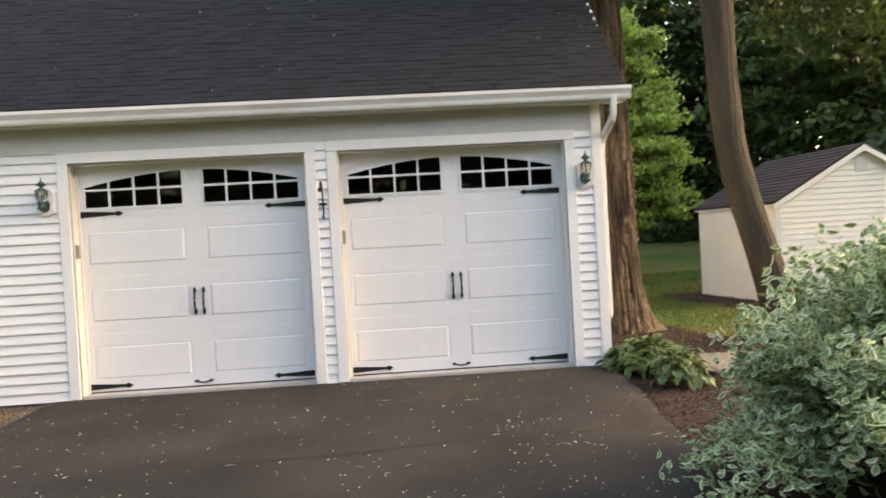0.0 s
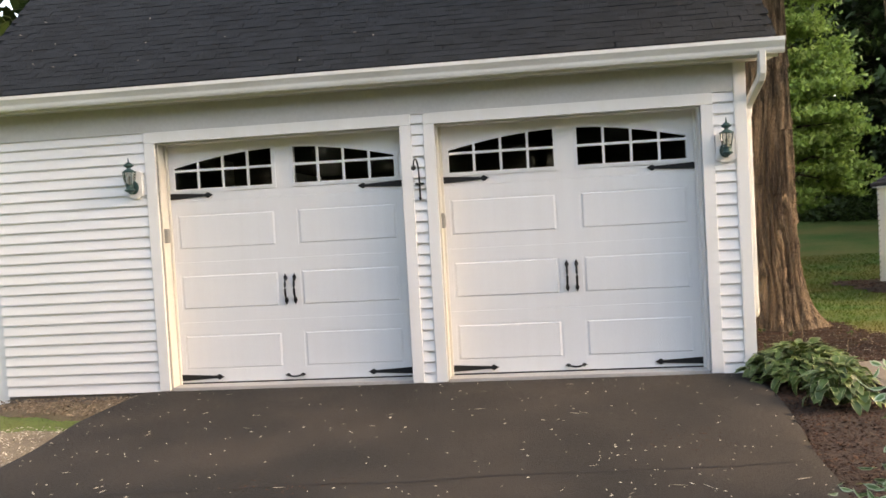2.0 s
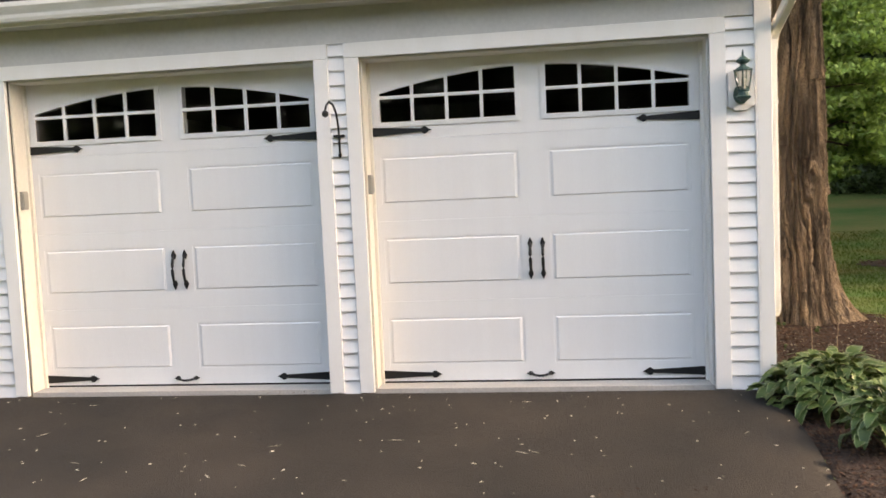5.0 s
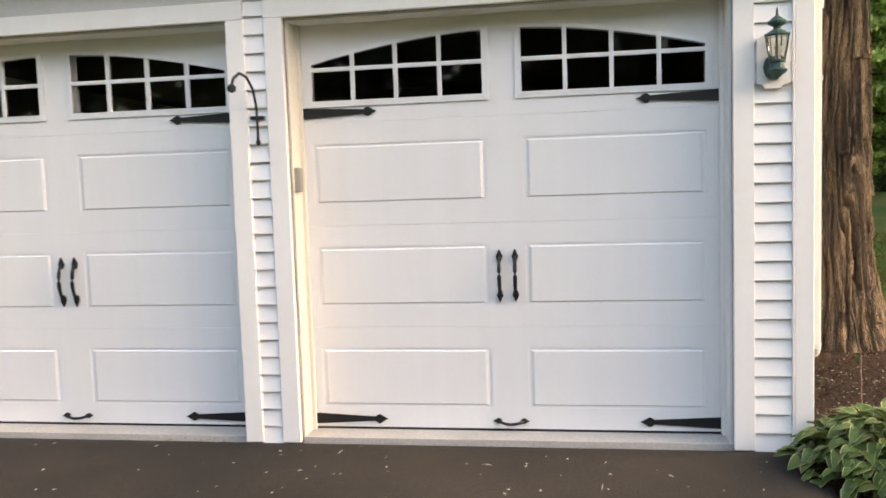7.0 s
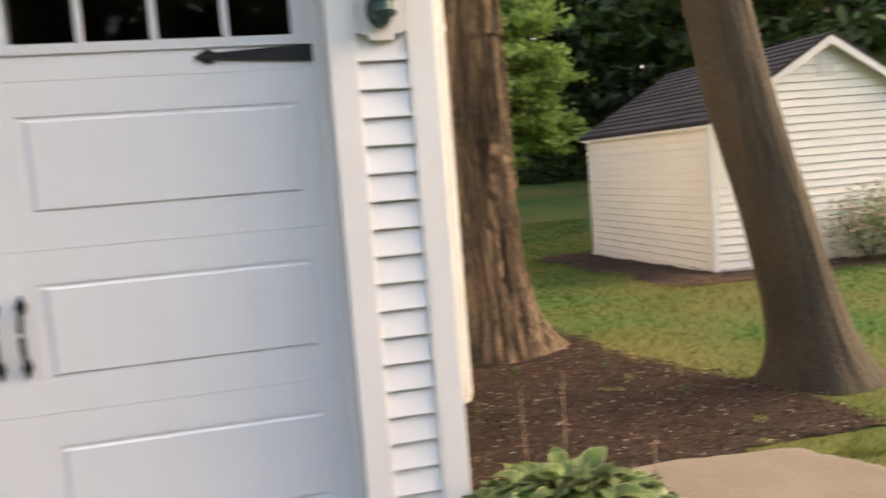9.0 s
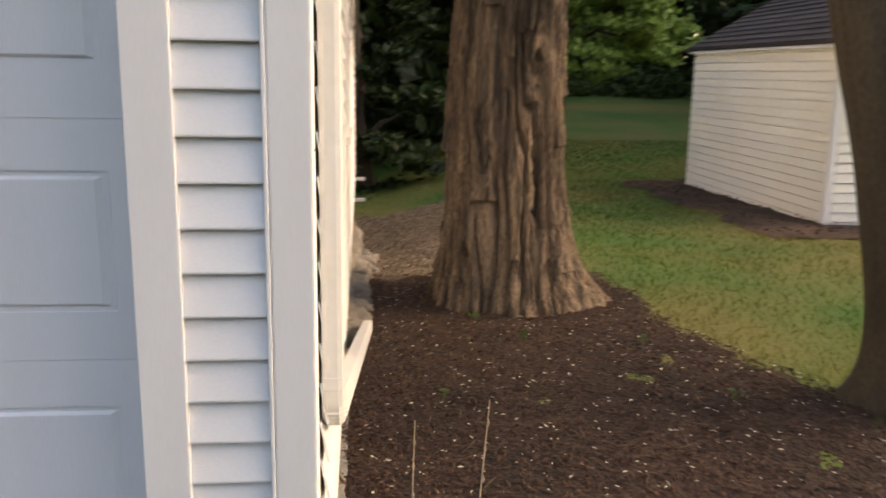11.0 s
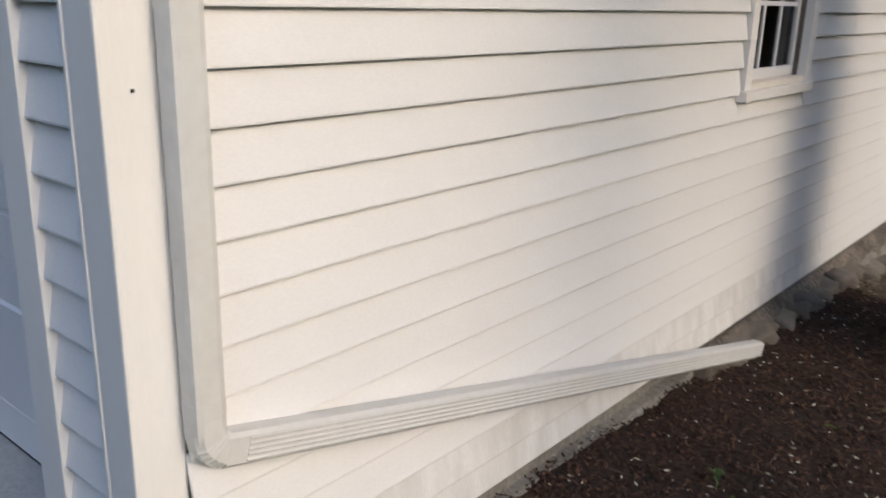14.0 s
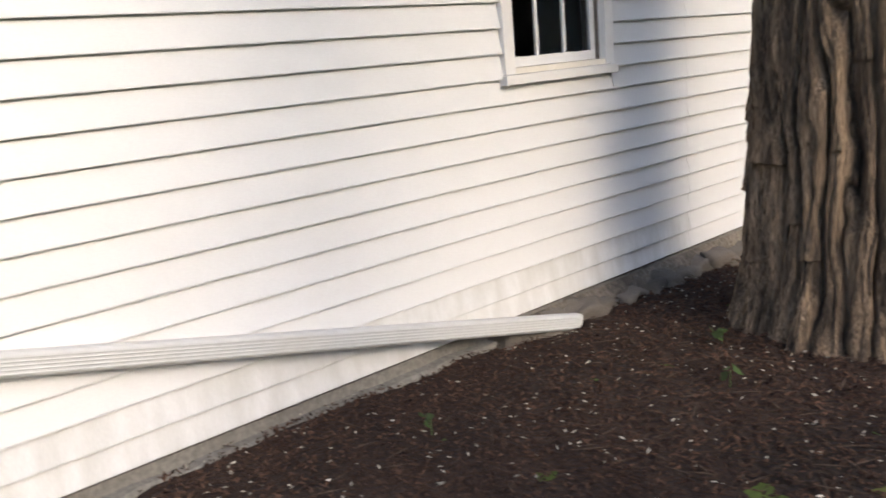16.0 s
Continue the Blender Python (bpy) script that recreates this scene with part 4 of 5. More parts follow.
# ---- garden shed ----
def build_shed():
    shed = thing("garden_shed", "cream-white clapboard garden shed with a dark gable roof", "shed")
    x0, x1, y0, y1, zb, ze, zr = 4.98, 8.40, 6.45, 10.3, -0.27, 1.73, 2.71
    xc = (x0 + x1) / 2
    bms = bmesh.new()
    add_prism(bms, [(x0 + 0.02, 0, zb), (x1 - 0.02, 0, zb), (x1 - 0.02, 0, ze), (xc, 0, zr - 0.02), (x0 + 0.02, 0, ze)], (0, y0 + 0.02, 0), (0, y1 - 0.02, 0))
    part("wall", bms, M["shed"], shed)
    step = 0.105
    n = int((zr - zb) / step)
    for k in range(n + 1):
        z = zb + k * step
        if z < ze:
            bmc = bmesh.new()
            add_prism(bmc, [(x0 - 0.012, 0, z), (x0 + 0.02, 0, z), (x0 + 0.02, 0, min(z + step - 0.013, ze)), (x0 + 0.0, 0, min(z + step - 0.013, ze))], (0, y0 + 0.07, 0), (0, y1, 0))
            part("clapboard", bmc, M["shed"], shed)
        half = (x1 - x0) / 2 if z + step <= ze else (x1 - x0) / 2 * (zr - z - step) / (zr - ze)
        if half > 0.12:
            bmc = bmesh.new()
            add_prism(bmc, [(0, y0 - 0.012, z), (0, y0 + 0.02, z), (0, y0 + 0.02, z + step - 0.010), (0, y0 + 0.004, z + step - 0.010)], (xc - half + (0.07 if z < ze else 0.02), 0, 0), (xc + half - (0.07 if z < ze else 0.02), 0, 0))
            part("clapboard", bmc, M["shed"], shed)
    for x in (x0 - 0.014, x1 - 0.056):
        part("corner_board", box(x, x + 0.07, y0 - 0.016, y0 + 0.0695, zb, ze, 0.003), M["trim"], shed)
    k = (zr - ze) / (xc - x0)
    for s in (-1, 1):
        e = xc + s * (xc - x0 + 0.09)
        zt = ze - 0.09 * k
        rf = part("roof", add_prism(bmesh.new(), [(xc, 0, zr + 0.04), (e, 0, zt + 0.04), (e, 0, zt), (xc, 0, zr)], (0, y0 - 0.14, 0), (0, y1 + 0.12, 0)), M["shed_shingle"], shed, "dark brown-grey shingle slope")
        rows = 14
        for r in range(rows):
            f0, f1 = r / rows, (r + 1) / rows
            xa, xb = e + (xc - e) * f0, e + (xc - e) * (f1 + 0.01)
            za, zb2 = zt + 0.04 + (zr - zt) * f0, zt + 0.04 + (zr - zt) * f1
            bmr = bmesh.new()
            add_prism(bmr, [(xa, 0, za + 0.020), (xb, 0, zb2 + 0.006), (xb, 0, zb2 - 0.002), (xa, 0, za + 0.002)], (0, y0 - 0.145, 0), (0, y1 + 0.125, 0))
            part("shingle_course", bmr, M["shed_shingle"], rf)
        part("barge_board", add_prism(bmesh.new(), [(xc, 0, zr - 0.004), (e, 0, zt - 0.004), (e, 0, zt - 0.10), (xc, 0, zr - 0.11)], (0, y0 - 0.136, 0), (0, y0 - 0.113, 0)), M["trim"], shed)
        part("eave_return", box(min(e, e - s * 0.12), max(e, e - s * 0.12), y0 - 0.112, y0 - 0.013, zt - 0.09, zt - 0.005, 0.003), M["trim"], shed)
        part("eave_board", box(min(e, e - s * 0.08), max(e, e - s * 0.08), y0 - 0.01, y1, zt - 0.030, zt - 0.006), M["trim"], shed)
    vent = part("gable_vent", box(xc - 0.13, xc + 0.13, y0 - 0.02, y0 - 0.0045, zr - 0.50, zr - 0.24, 0.004), M["trim"], shed)
    for q in range(4):
        part("louvre", box(xc - 0.10, xc + 0.10, y0 - 0.026, y0 - 0.0205, zr - 0.475 + 0.055 * q, zr - 0.445 + 0.055 * q), M["jamb"], vent)


build_shed()


# ---- trees ----
def trunk_mesh(path, radii, sides, ridges, depth, seed, flare=()):
    """A trunk with bark relief; flare: (angle, spread) buttresses at the foot."""
    path = [Vector(p) for p in path]
    verts, faces = [], []
    n = len(path)
    for i, p in enumerate(path):
        for k in range(sides):
            t = 2 * math.pi * k / sides
            c, s = math.cos(t), math.sin(t)
            twist = 0.10 * noise.noise((p.z * 0.6, seed, 0)) + 0.12 * noise.noise((p.z * 1.9 + c * 1.5, seed + 3 + s * 1.5, 0))
            a = noise.noise((math.cos(t + twist) * ridges, math.sin(t + twist) * ridges, p.z * 0.75 + seed))
            b = noise.noise((math.cos(t + twist) * ridges * 2.3, math.sin(t + twist) * ridges * 2.3, p.z * 1.6 + seed * 2))
            d = noise.noise((c * 2, s * 2, p.z * 0.9 + seed))
            rel = depth * (min(1.0, abs(a) * 6.0) - 0.85 + 0.5 * (min(1.0, abs(b) * 4.0) - 0.7)) + 0.06 * radii[i] * d
            r = radii[i] + rel
            for ang, spread, h in flare:
                w = max(0.0, math.cos(t - ang)) ** 5
                r += spread * w * math.exp(-max(0.0, p.z - path[0].z) / h)
            verts.append((p.x + c * r, p.y + s * r, p.z))
    for i in range(n - 1):
        for k in range(sides):
            faces.append((i * sides + k, i * sides + (k + 1) % sides, (i + 1) * sides + (k + 1) % sides, (i + 1) * sides + k))
    faces.append(tuple(range((n - 1) * sides, n * sides)))
    return verts, faces


def shaggy_trunk(keys, sides, strips, depth, seed, flare):
    """A trunk clad in long bark plates with deep furrows between them, their ends lifting."""
    def rnd(i, j):
        q = math.sin(i * 12.9898 + j * 78.233 + seed * 3.7) * 43758.5453
        return q - math.floor(q)
    zs = list(np.linspace(keys[0][2], 3.3, 300)) + list(np.linspace(3.36, keys[-1][2], 50))
    kz = [k[2] for k in keys]
    verts, faces = [], []
    for z in zs:
        x, y, r0 = (float(np.interp(z, kz, [k[i] for k in keys])) for i in (0, 1, 3))
        for k in range(sides):
            t = 2 * math.pi * k / sides
            c, s = math.cos(t), math.sin(t)
            u = strips * k / sides + 1.9 * noise.noise((c * 1.6, s * 1.6, z * 0.6 + seed)) + 0.8 * noise.noise((c * 4, s * 4, z * 1.9 + seed)) + 0.16 * noise.noise((c * 9, s * 9, z * 9))
            i = math.floor(u)
            g = u - i
            i %= strips
            v = z / (0.5 + 0.6 * rnd(i, 1)) + 3 * rnd(i, 2)
            j = math.floor(v)
            h = v - j
            furrow = min(1.0, 2 * min(g, 1 - g) / (0.34 + 0.3 * rnd(i, j + 5))) ** 0.65 - 1
            fine = u * 3.1 + 0.5 * noise.noise((c * 7, s * 7, z * 2.5 + 4))
            fine = abs(fine - math.floor(fine) - 0.5) * 2
            rel = depth * furrow * (0.55 + 0.45 * rnd(i, 3)) + 0.032 * (rnd(i, j + 9) - 0.5) + 0.016 * max(0.0, 1 - 5 * h)
            rel -= 0.016 * (1 - min(1.0, fine * 2.2))
            rel += 0.012 * noise.noise((c * 20, s * 20, z * 6)) + 0.05 * r0 * noise.noise((c * 2, s * 2, z * 0.9 + seed))
            r = r0 + rel
            for ang, spread, fall in flare:
                r += spread * max(0.0, math.cos(t - ang)) ** 5 * math.exp(-max(0.0, z - keys[0][2]) / fall)
            verts.append((x + c * r, y + s * r, z))
    n = len(zs)
    for i in range(n - 1):
        for k in range(sides):
            faces.append((i * sides + k, i * sides + (k + 1) % sides, (i + 1) * sides + (k + 1) % sides, (i + 1) * sides + k))
    faces.append(tuple(range((n - 1) * sides, n * sides)))
    return verts, faces


def smooth_path(keys, steps):
    """Points and radii through keys (x, y, z, r) at even heights."""
    zs = np.linspace(keys[0][2], keys[-1][2], steps)
    kz = [k[2] for k in keys]
    cols = [np.interp(zs, kz, [k[i] for k in keys]) for i in (0, 1, 3)]
    kern = np.ones(9) / 9
    cols = [np.convolve(np.pad(c, 4, mode="edge"), kern, mode="valid") for c in cols]
    return [(x, y, z) for x, y, z in zip(cols[0], cols[1], zs)], list(cols[2])


def crown(name, blobs, count, size, mat, parent, seed, droop=0.3, clumps=26, width=0.55):
    """Leaves in many small sprays inside the given ellipsoids (x, y, z, rx, ry, rz)."""
    g = np.random.default_rng(seed)
    pts = []
    vol = np.array([b[3] * b[4] * b[5] for b in blobs])
    for b, share in zip(blobs, vol / vol.sum()):
        m = max(30, int(count * share))
        k = max(6, int(clumps * (b[3] * b[4] * b[5]) ** 0.5))
        d = g.normal(size=(k, 3))
        d /= np.linalg.norm(d, axis=1)[:, None]
        cc = d * g.uniform(0.35, 1.0, (k, 1)) ** 0.5
        pick = g.integers(0, k, m)
        spread = g.normal(size=(m, 3)) * np.array([0.16, 0.16, 0.09])
        pts.append((cc[pick] + spread) * np.array(b[3:6]) + np.array(b[:3]))
    pts = np.concatenate(pts)
    return leaf_cloud(name, pts, g.uniform(0.7, 1.3, len(pts)) * size, mat, parent, "", g, droop, width)


cedar = thing("cedar_tree", "large old tree with shaggy furrowed reddish bark", "tree")
gz = -0.13
cedar_keys = [(1.01, 3.46, gz - 0.12, 0.46), (1.01, 3.46, 0.15, 0.405), (1.01, 3.46, 0.7, 0.375), (1.01, 3.46, 1.5, 0.352), (1.02, 3.48, 3.0, 0.33), (1.03, 3.6, 6.0, 0.28), (1.0, 3.8, 9.0, 0.21)]
v, f = shaggy_trunk(cedar_keys, 360, 27, 0.085, 1.7, ((-0.15, 0.44, 0.28), (-1.2, 0.12, 0.2), (2.6, 0.08, 0.25), (1.2, 0.2, 0.3), (-2.2, 0.08, 0.2)))
tr = array_mesh("trunk", v, f, M["bark"], cedar)
crown("crown", [(1.0, 4.2, 8.2, 2.6, 2.4, 2.0), (1.6, 5.0, 6.0, 1.5, 1.5, 0.8)], 9000, 0.14, M["leaf_dark"], cedar, 11)
for k, (a, z) in enumerate(((0.4, 5.2), (1.6, 6.0), (2.8, 6.6), (4.4, 7.2), (5.6, 7.6))):
    part("limb", add_tube(bmesh.new(), [(1.0, 3.75, z), (1.0 + 0.9 * math.cos(a), 3.8 + 0.9 * math.sin(a), z + 0.35), (1.0 + 2 * math.cos(a), 3.9 + 2 * math.sin(a), z + 0.5)], [0.09, 0.06, 0.02], 8), M["bark"], cedar)

maple = thing("leaning_tree", "leaning smooth-barked tree rising from the lawn", "tree")
path, rad = smooth_path([(2.66, 1.42, -0.2, 0.32), (2.62, 1.42, 0.0, 0.265), (2.55, 1.43, 0.35, 0.225), (2.39, 1.44, 0.95, 0.205), (2.19, 1.45, 1.6, 0.195), (2.03, 1.47, 2.35, 0.19), (1.98, 1.5, 3.3, 0.185), (1.96, 1.5, 4.3, 0.19), (1.93, 1.5, 5.4, 0.15), (1.9, 1.4, 7.0, 0.09)], 110)
v, f = trunk_mesh(path, rad, 72, 3.0, 0.012, 6.1, ((0.0, 0.20, 0.16), (2.6, 0.22, 0.14), (4.4, 0.12, 0.14), (5.6, 0.16, 0.12)))
tr = array_mesh("trunk", v, f, M["bark_smooth"], maple)
tr.data.shade_smooth()
for a, z, ln in ((0.3, 4.2, 2.6), (2.0, 4.8, 2.2), (3.6, 5.0, 2.4), (5.2, 4.4, 2.2), (1.2, 5.8, 1.6)):
    part("limb", add_tube(bmesh.new(), [(2.0, 1.5, z), (2.0 + 0.4 * ln * math.cos(a), 1.5 + 0.4 * ln * math.sin(a), z + 0.7), (2.0 + ln * math.cos(a), 1.5 + ln * math.sin(a), z + 1.2)], [0.10, 0.06, 0.02], 8), M["bark_smooth"], maple)
crown("crown", [(2.6, 2.0, 6.6, 3.2, 2.8, 1.5), (4.2, 3.5, 5.2, 1.9, 1.7, 0.9), (4.3, 2.6, 3.9, 1.0, 1.0, 0.5), (4.9, 3.4, 4.5, 1.2, 1.2, 0.5)], 13000, 0.15, M["leaf_mid"], maple, 12)

bright = thing("maple_tree", "young maple with fresh light green leaves", "tree")
TX, TY = 3.6, 13.2
part("trunk", add_tube(bmesh.new(), [(TX, TY, ground_height(TX, TY) - 0.1), (TX + 0.05, TY, 2.0), (TX, TY + 0.1, 5.0), (TX, TY + 0.1, 7.5)], [0.17, 0.14, 0.09, 0.03], 10), M["bark_far"], bright)
for dx, dy, z0, z1 in ((1.3, -0.4, 1.9, 1.9), (2.0, -0.2, 2.3, 2.3), (1.2, -0.9, 2.8, 3.2), (1.7, 0.2, 3.4, 4.0), (-0.9, -0.3, 3.6, 4.3), (0.9, 0.6, 4.4, 5.3), (0.4, -0.8, 5.0, 6.0)):
    part("limb", add_tube(bmesh.new(), [(TX + 0.02, TY + 0.05, z0 - 0.2), (TX + 0.5 * dx, TY + 0.5 * dy, (z0 + z1) / 2 + 0.2), (TX + dx, TY + dy, z1)], [0.05, 0.03, 0.008], 7), M["bark_far"], bright)
pads = [(4.5, 13.0, 2.35, 1.0, 0.9, 0.6), (5.3, 12.9, 2.0, 0.8, 0.7, 0.45), (4.3, 12.8, 3.2, 1.2, 1.1, 0.75), (5.1, 13.2, 3.0, 0.9, 0.8, 0.5), (4.4, 13.2, 4.1, 1.3, 1.1, 0.8), (3.4, 13.0, 4.2, 1.2, 1.1, 0.8), (4.3, 13.4, 5.1, 1.2, 1.1, 0.8), (3.8, 13.1, 6.2, 1.2, 1.1, 0.9), (3.2, 12.9, 2.9, 0.9, 0.9, 0.7), (4.1, 12.7, 1.6, 0.8, 0.7, 0.4)]
crown("crown", pads, 34000, 0.13, M["leaf_bright"], bright, 13, 0.6, 42, 0.6)


def far_tree(x, y, h, spread, mat, seed, count=3600, low=0.25, size=0.34):
    """A woodland tree: tapered trunk, limbs and a ragged crown."""
    g = random.Random(seed)
    z = ground_height(x, y) - 0.2
    t = thing("woodland_tree", "tall dark leafy tree at the edge of the woods", "tree", "woodland trees")
    part("trunk", add_tube(bmesh.new(), [(x, y, z), (x + g.uniform(-0.2, 0.2), y, z + h * 0.35), (x + g.uniform(-0.4, 0.4), y, z + h * 0.9)], [0.28, 0.2, 0.04], 9), M["bark_far"], t)
    blobs = []
    for k in range(7):
        a = g.uniform(0, 6.28)
        r = spread * g.uniform(0.2, 0.75)
        zz = z + h * (low + (0.95 - low) * (k + 0.5) / 7)
        q = (x + r * math.cos(a), y + r * math.sin(a), zz)
        blobs.append((*q, spread * g.uniform(0.5, 0.8), spread * g.uniform(0.5, 0.8), h * 0.09))
        part("limb", add_tube(bmesh.new(), [(x, y, zz - h * 0.08), ((x + q[0]) / 2, (y + q[1]) / 2, zz - h * 0.02), q], [0.08, 0.05, 0.02], 6), M["bark_far"], t)
    crown("crown", blobs, count, size, mat, t, seed + 40, 0.35, 14)


for i, (x, y, h, s, mname, low) in enumerate((
        (-3.5, 14.0, 11, 2.6, "leaf_dark", 0.1), (-0.6, 15.5, 12, 2.6, "leaf_dark", 0.05), (1.0, 26.0, 13, 2.8, "leaf_dark", 0.12),
        (4.5, 29.0, 14, 3.2, "leaf_mid", 0.10), (8.5, 28.0, 13, 3.0, "leaf_mid", 0.12), (12.0, 27.0, 14, 3.4, "leaf_dark", 0.12),
        (11.5, 19.0, 12, 2.6, "leaf_mid", 0.14), (15.5, 20.0, 13, 3.2, "leaf_mid", 0.10), (19.0, 23.0, 14, 3.6, "leaf_dark", 0.1),
        (14.5, 13.0, 12, 3.0, "leaf_mid", 0.10), (20.0, 15.0, 13, 3.6, "leaf_dark", 0.1), (6.5, 33.0, 14, 3.6, "leaf_dark", 0.08),
        (13.0, 32.0, 15, 4.0, "leaf_dark", 0.08), (22.0, 28.0, 15, 4.2, "leaf_dark", 0.08), (0.0, 31.0, 14, 3.6, "leaf_dark", 0.05))):
    far_tree(x, y, h, s, M[mname], 100 + i, 6200, low, 0.40)


for i, (x, y, h, s) in enumerate(((0.1, 12.4, 6.5, 1.5), (0.9, 16.0, 7.5, 1.5), (-1.4, 13.2, 7.0, 1.6), (-0.2, 19.0, 8.0, 1.8))):
    far_tree(x, y, h, s, M["leaf_dark"], 200 + i, 5200, 0.02, 0.2)


def undergrowth():
    """Low bushes along the far edge of the lawn."""
    g = np.random.default_rng(77)
    pts = []
    for k in range(130):
        x = g.uniform(-4, 24)
        y = 25.0 + 0.08 * x + g.uniform(-1.2, 4)
        r = g.uniform(0.6, 1.7)
        q = g.normal(size=(340, 3)) * np.array([r, r * 0.8, r * 0.55]) * 0.55
        q[:, 2] = np.abs(q[:, 2])
        pts.append(q + np.array([x, y, ground_height(x, y)]))
    p = np.concatenate(pts)
    ob = leaf_cloud("undergrowth", p, g.uniform(0.12, 0.3, len(p)), M["leaf_mid"], None, "stuff", g)
    tagged(ob, "low green bushes along the edge of the woods", "bushes", kind="stuff")
    # deep woods behind, closing the view
    pts = []
    for k in range(60):
        a = math.radians(360 * k / 60)
        for j in range(8):
            r = g.uniform(34, 44)
            q = g.normal(size=(120, 3)) * np.array([2.0, 2.0, 1.3])
            pts.append(q + np.array([2 + r * math.cos(a), r * math.sin(a), (0.5 if math.sin(a) > 0 else -0.3) + 1.7 * j]))
    p = np.concatenate(pts)
    ob = leaf_cloud("far_woods", p, g.uniform(0.9, 1.7, len(p)), M["leaf_dark"], None, "stuff", g)
    tagged(ob, "dense dark green woods in the distance", "woods", kind="stuff")


undergrowth()


# ---- shrub, hosta, small plants ----
def variegated_shrub():
    sh = thing("variegated_shrub", "large green shrub with pale-edged variegated leaves", "shrub")
    g = np.random.default_rng(21)
    base = np.array([0.52, -4.35, -0.12])
    centres = []
    for k in range(200):
        a = g.uniform(0, 2 * math.pi)
        el = g.uniform(-0.05, 1.5)
        rad = np.array([1.34, 1.15, 1.45]) * g.uniform(0.62, 1.04)
        tip = base + np.array([0, 0, 0.22]) + np.array([math.cos(a) * math.cos(el), math.sin(a) * math.cos(el), math.sin(el) * 0.92]) * rad
        tip[0] += 0.42 * max(0.0, math.sin(el)) ** 1.5
        mid = base + (tip - base) * 0.5 + np.array([0, 0, 0.12])
        if k % 2 == 0:
            part("stem", add_tube(bmesh.new(), [tuple(base + g.normal(0, 0.08, 3) * [1, 1, 0.1]), tuple(mid), tuple(tip)], [0.011, 0.007, 0.003], 5), M["twig"], sh)
        for f in np.linspace(0.42, 1.02, 9):
            p = base + (tip - base) * f + np.array([0, 0, 0.12 * math.sin(math.pi * min(f, 1))])
            centres.append(p + g.normal(0, 0.065, (22, 3)))
    c = np.concatenate(centres)
    c = c[c[:, 2] > -0.02]
    leaf_cloud("foliage", c, g.uniform(0.045, 0.085, len(c)), [M["leaf_shrub"], M["leaf_edge"]], sh, "", g, 0.15, 0.55, True)


variegated_shrub()


def hosta_leaf(bend, wave):
    """A broad ribbed leaf with a pale margin, its stalk at the origin."""
    rows, verts, faces, idx = 7, [], [], []
    offs = (-1.0, -0.88, -0.45, 0.0, 0.45, 0.88, 1.0)
    for i in range(rows + 1):
        t = i / rows
        w = 0.5 * (math.sin(math.pi * t ** 0.75) ** 0.8) + 0.004
        zc = bend * (0.28 * math.sin(math.pi * t * 0.55) - 0.75 * t * t)
        for o in offs:
            verts.append((t, o * w * 0.62, zc + 0.10 * abs(o) ** 1.3 * w + wave * 0.03 * math.sin(9 * t + 3 * o)))
    for i in range(rows):
        for k in range(6):
            a = i * 7 + k
            faces.append((a, a + 7, a + 8, a + 1))
            idx.append(1 if k in (0, 5) else 0)
    me = bpy.data.meshes.new("leaf")
    me.from_pydata(verts, [], faces)
    me.materials.append(M["hosta"])
    me.materials.append(M["hosta_edge"])
    me.polygons.foreach_set("material_index", idx)
    me.shade_smooth()
    return me


HLEAVES = [hosta_leaf(b, w) for b, w in ((0.6, 0.6), (0.9, 1.0), (1.15, 0.8), (0.4, 1.2))]


def hosta(x, y, r, n, seed, label):
    ho = thing("hosta", label, "plant", "", (x, y, -0.08))
    g = random.Random(seed)
    for k in range(n):
        f = (k + 0.5) / n
        a = k * 2.39996 + g.uniform(-0.2, 0.2)
        d = r * f ** 0.55 * 0.75
        L = g.uniform(0.085, 0.15)
        h = 0.03 + 0.23 * (1 - f) ** 0.75 + g.uniform(0, 0.05)
        leaf = new("leaf", g.choice(HLEAVES))
        leaf.parent = ho
        leaf.matrix_basis = pose(d * math.cos(a), d * math.sin(a), h, g.uniform(-20, 20), -25 + 42 * f + g.uniform(-26, 26), math.degrees(a) + g.uniform(-45, 45)) @ Matrix.Diagonal((L, L * g.uniform(0.8, 1.1), L, 1))
        if k % 3 == 0:
            part("stalk", add_tube(bmesh.new(), [(0.03 * math.cos(a), 0.03 * math.sin(a), 0), (d * 0.6 * math.cos(a), d * 0.6 * math.sin(a), h * 0.8), (d * math.cos(a), d * math.sin(a), h)], 0.004, 5), M["hosta"], ho)


hosta(0.30, -0.25, 0.59, 420, 3, "spreading variegated hosta clump at the garage corner")
hosta(0.33, -1.10, 0.30, 130, 9, "young blue-green hosta at the driveway edge")

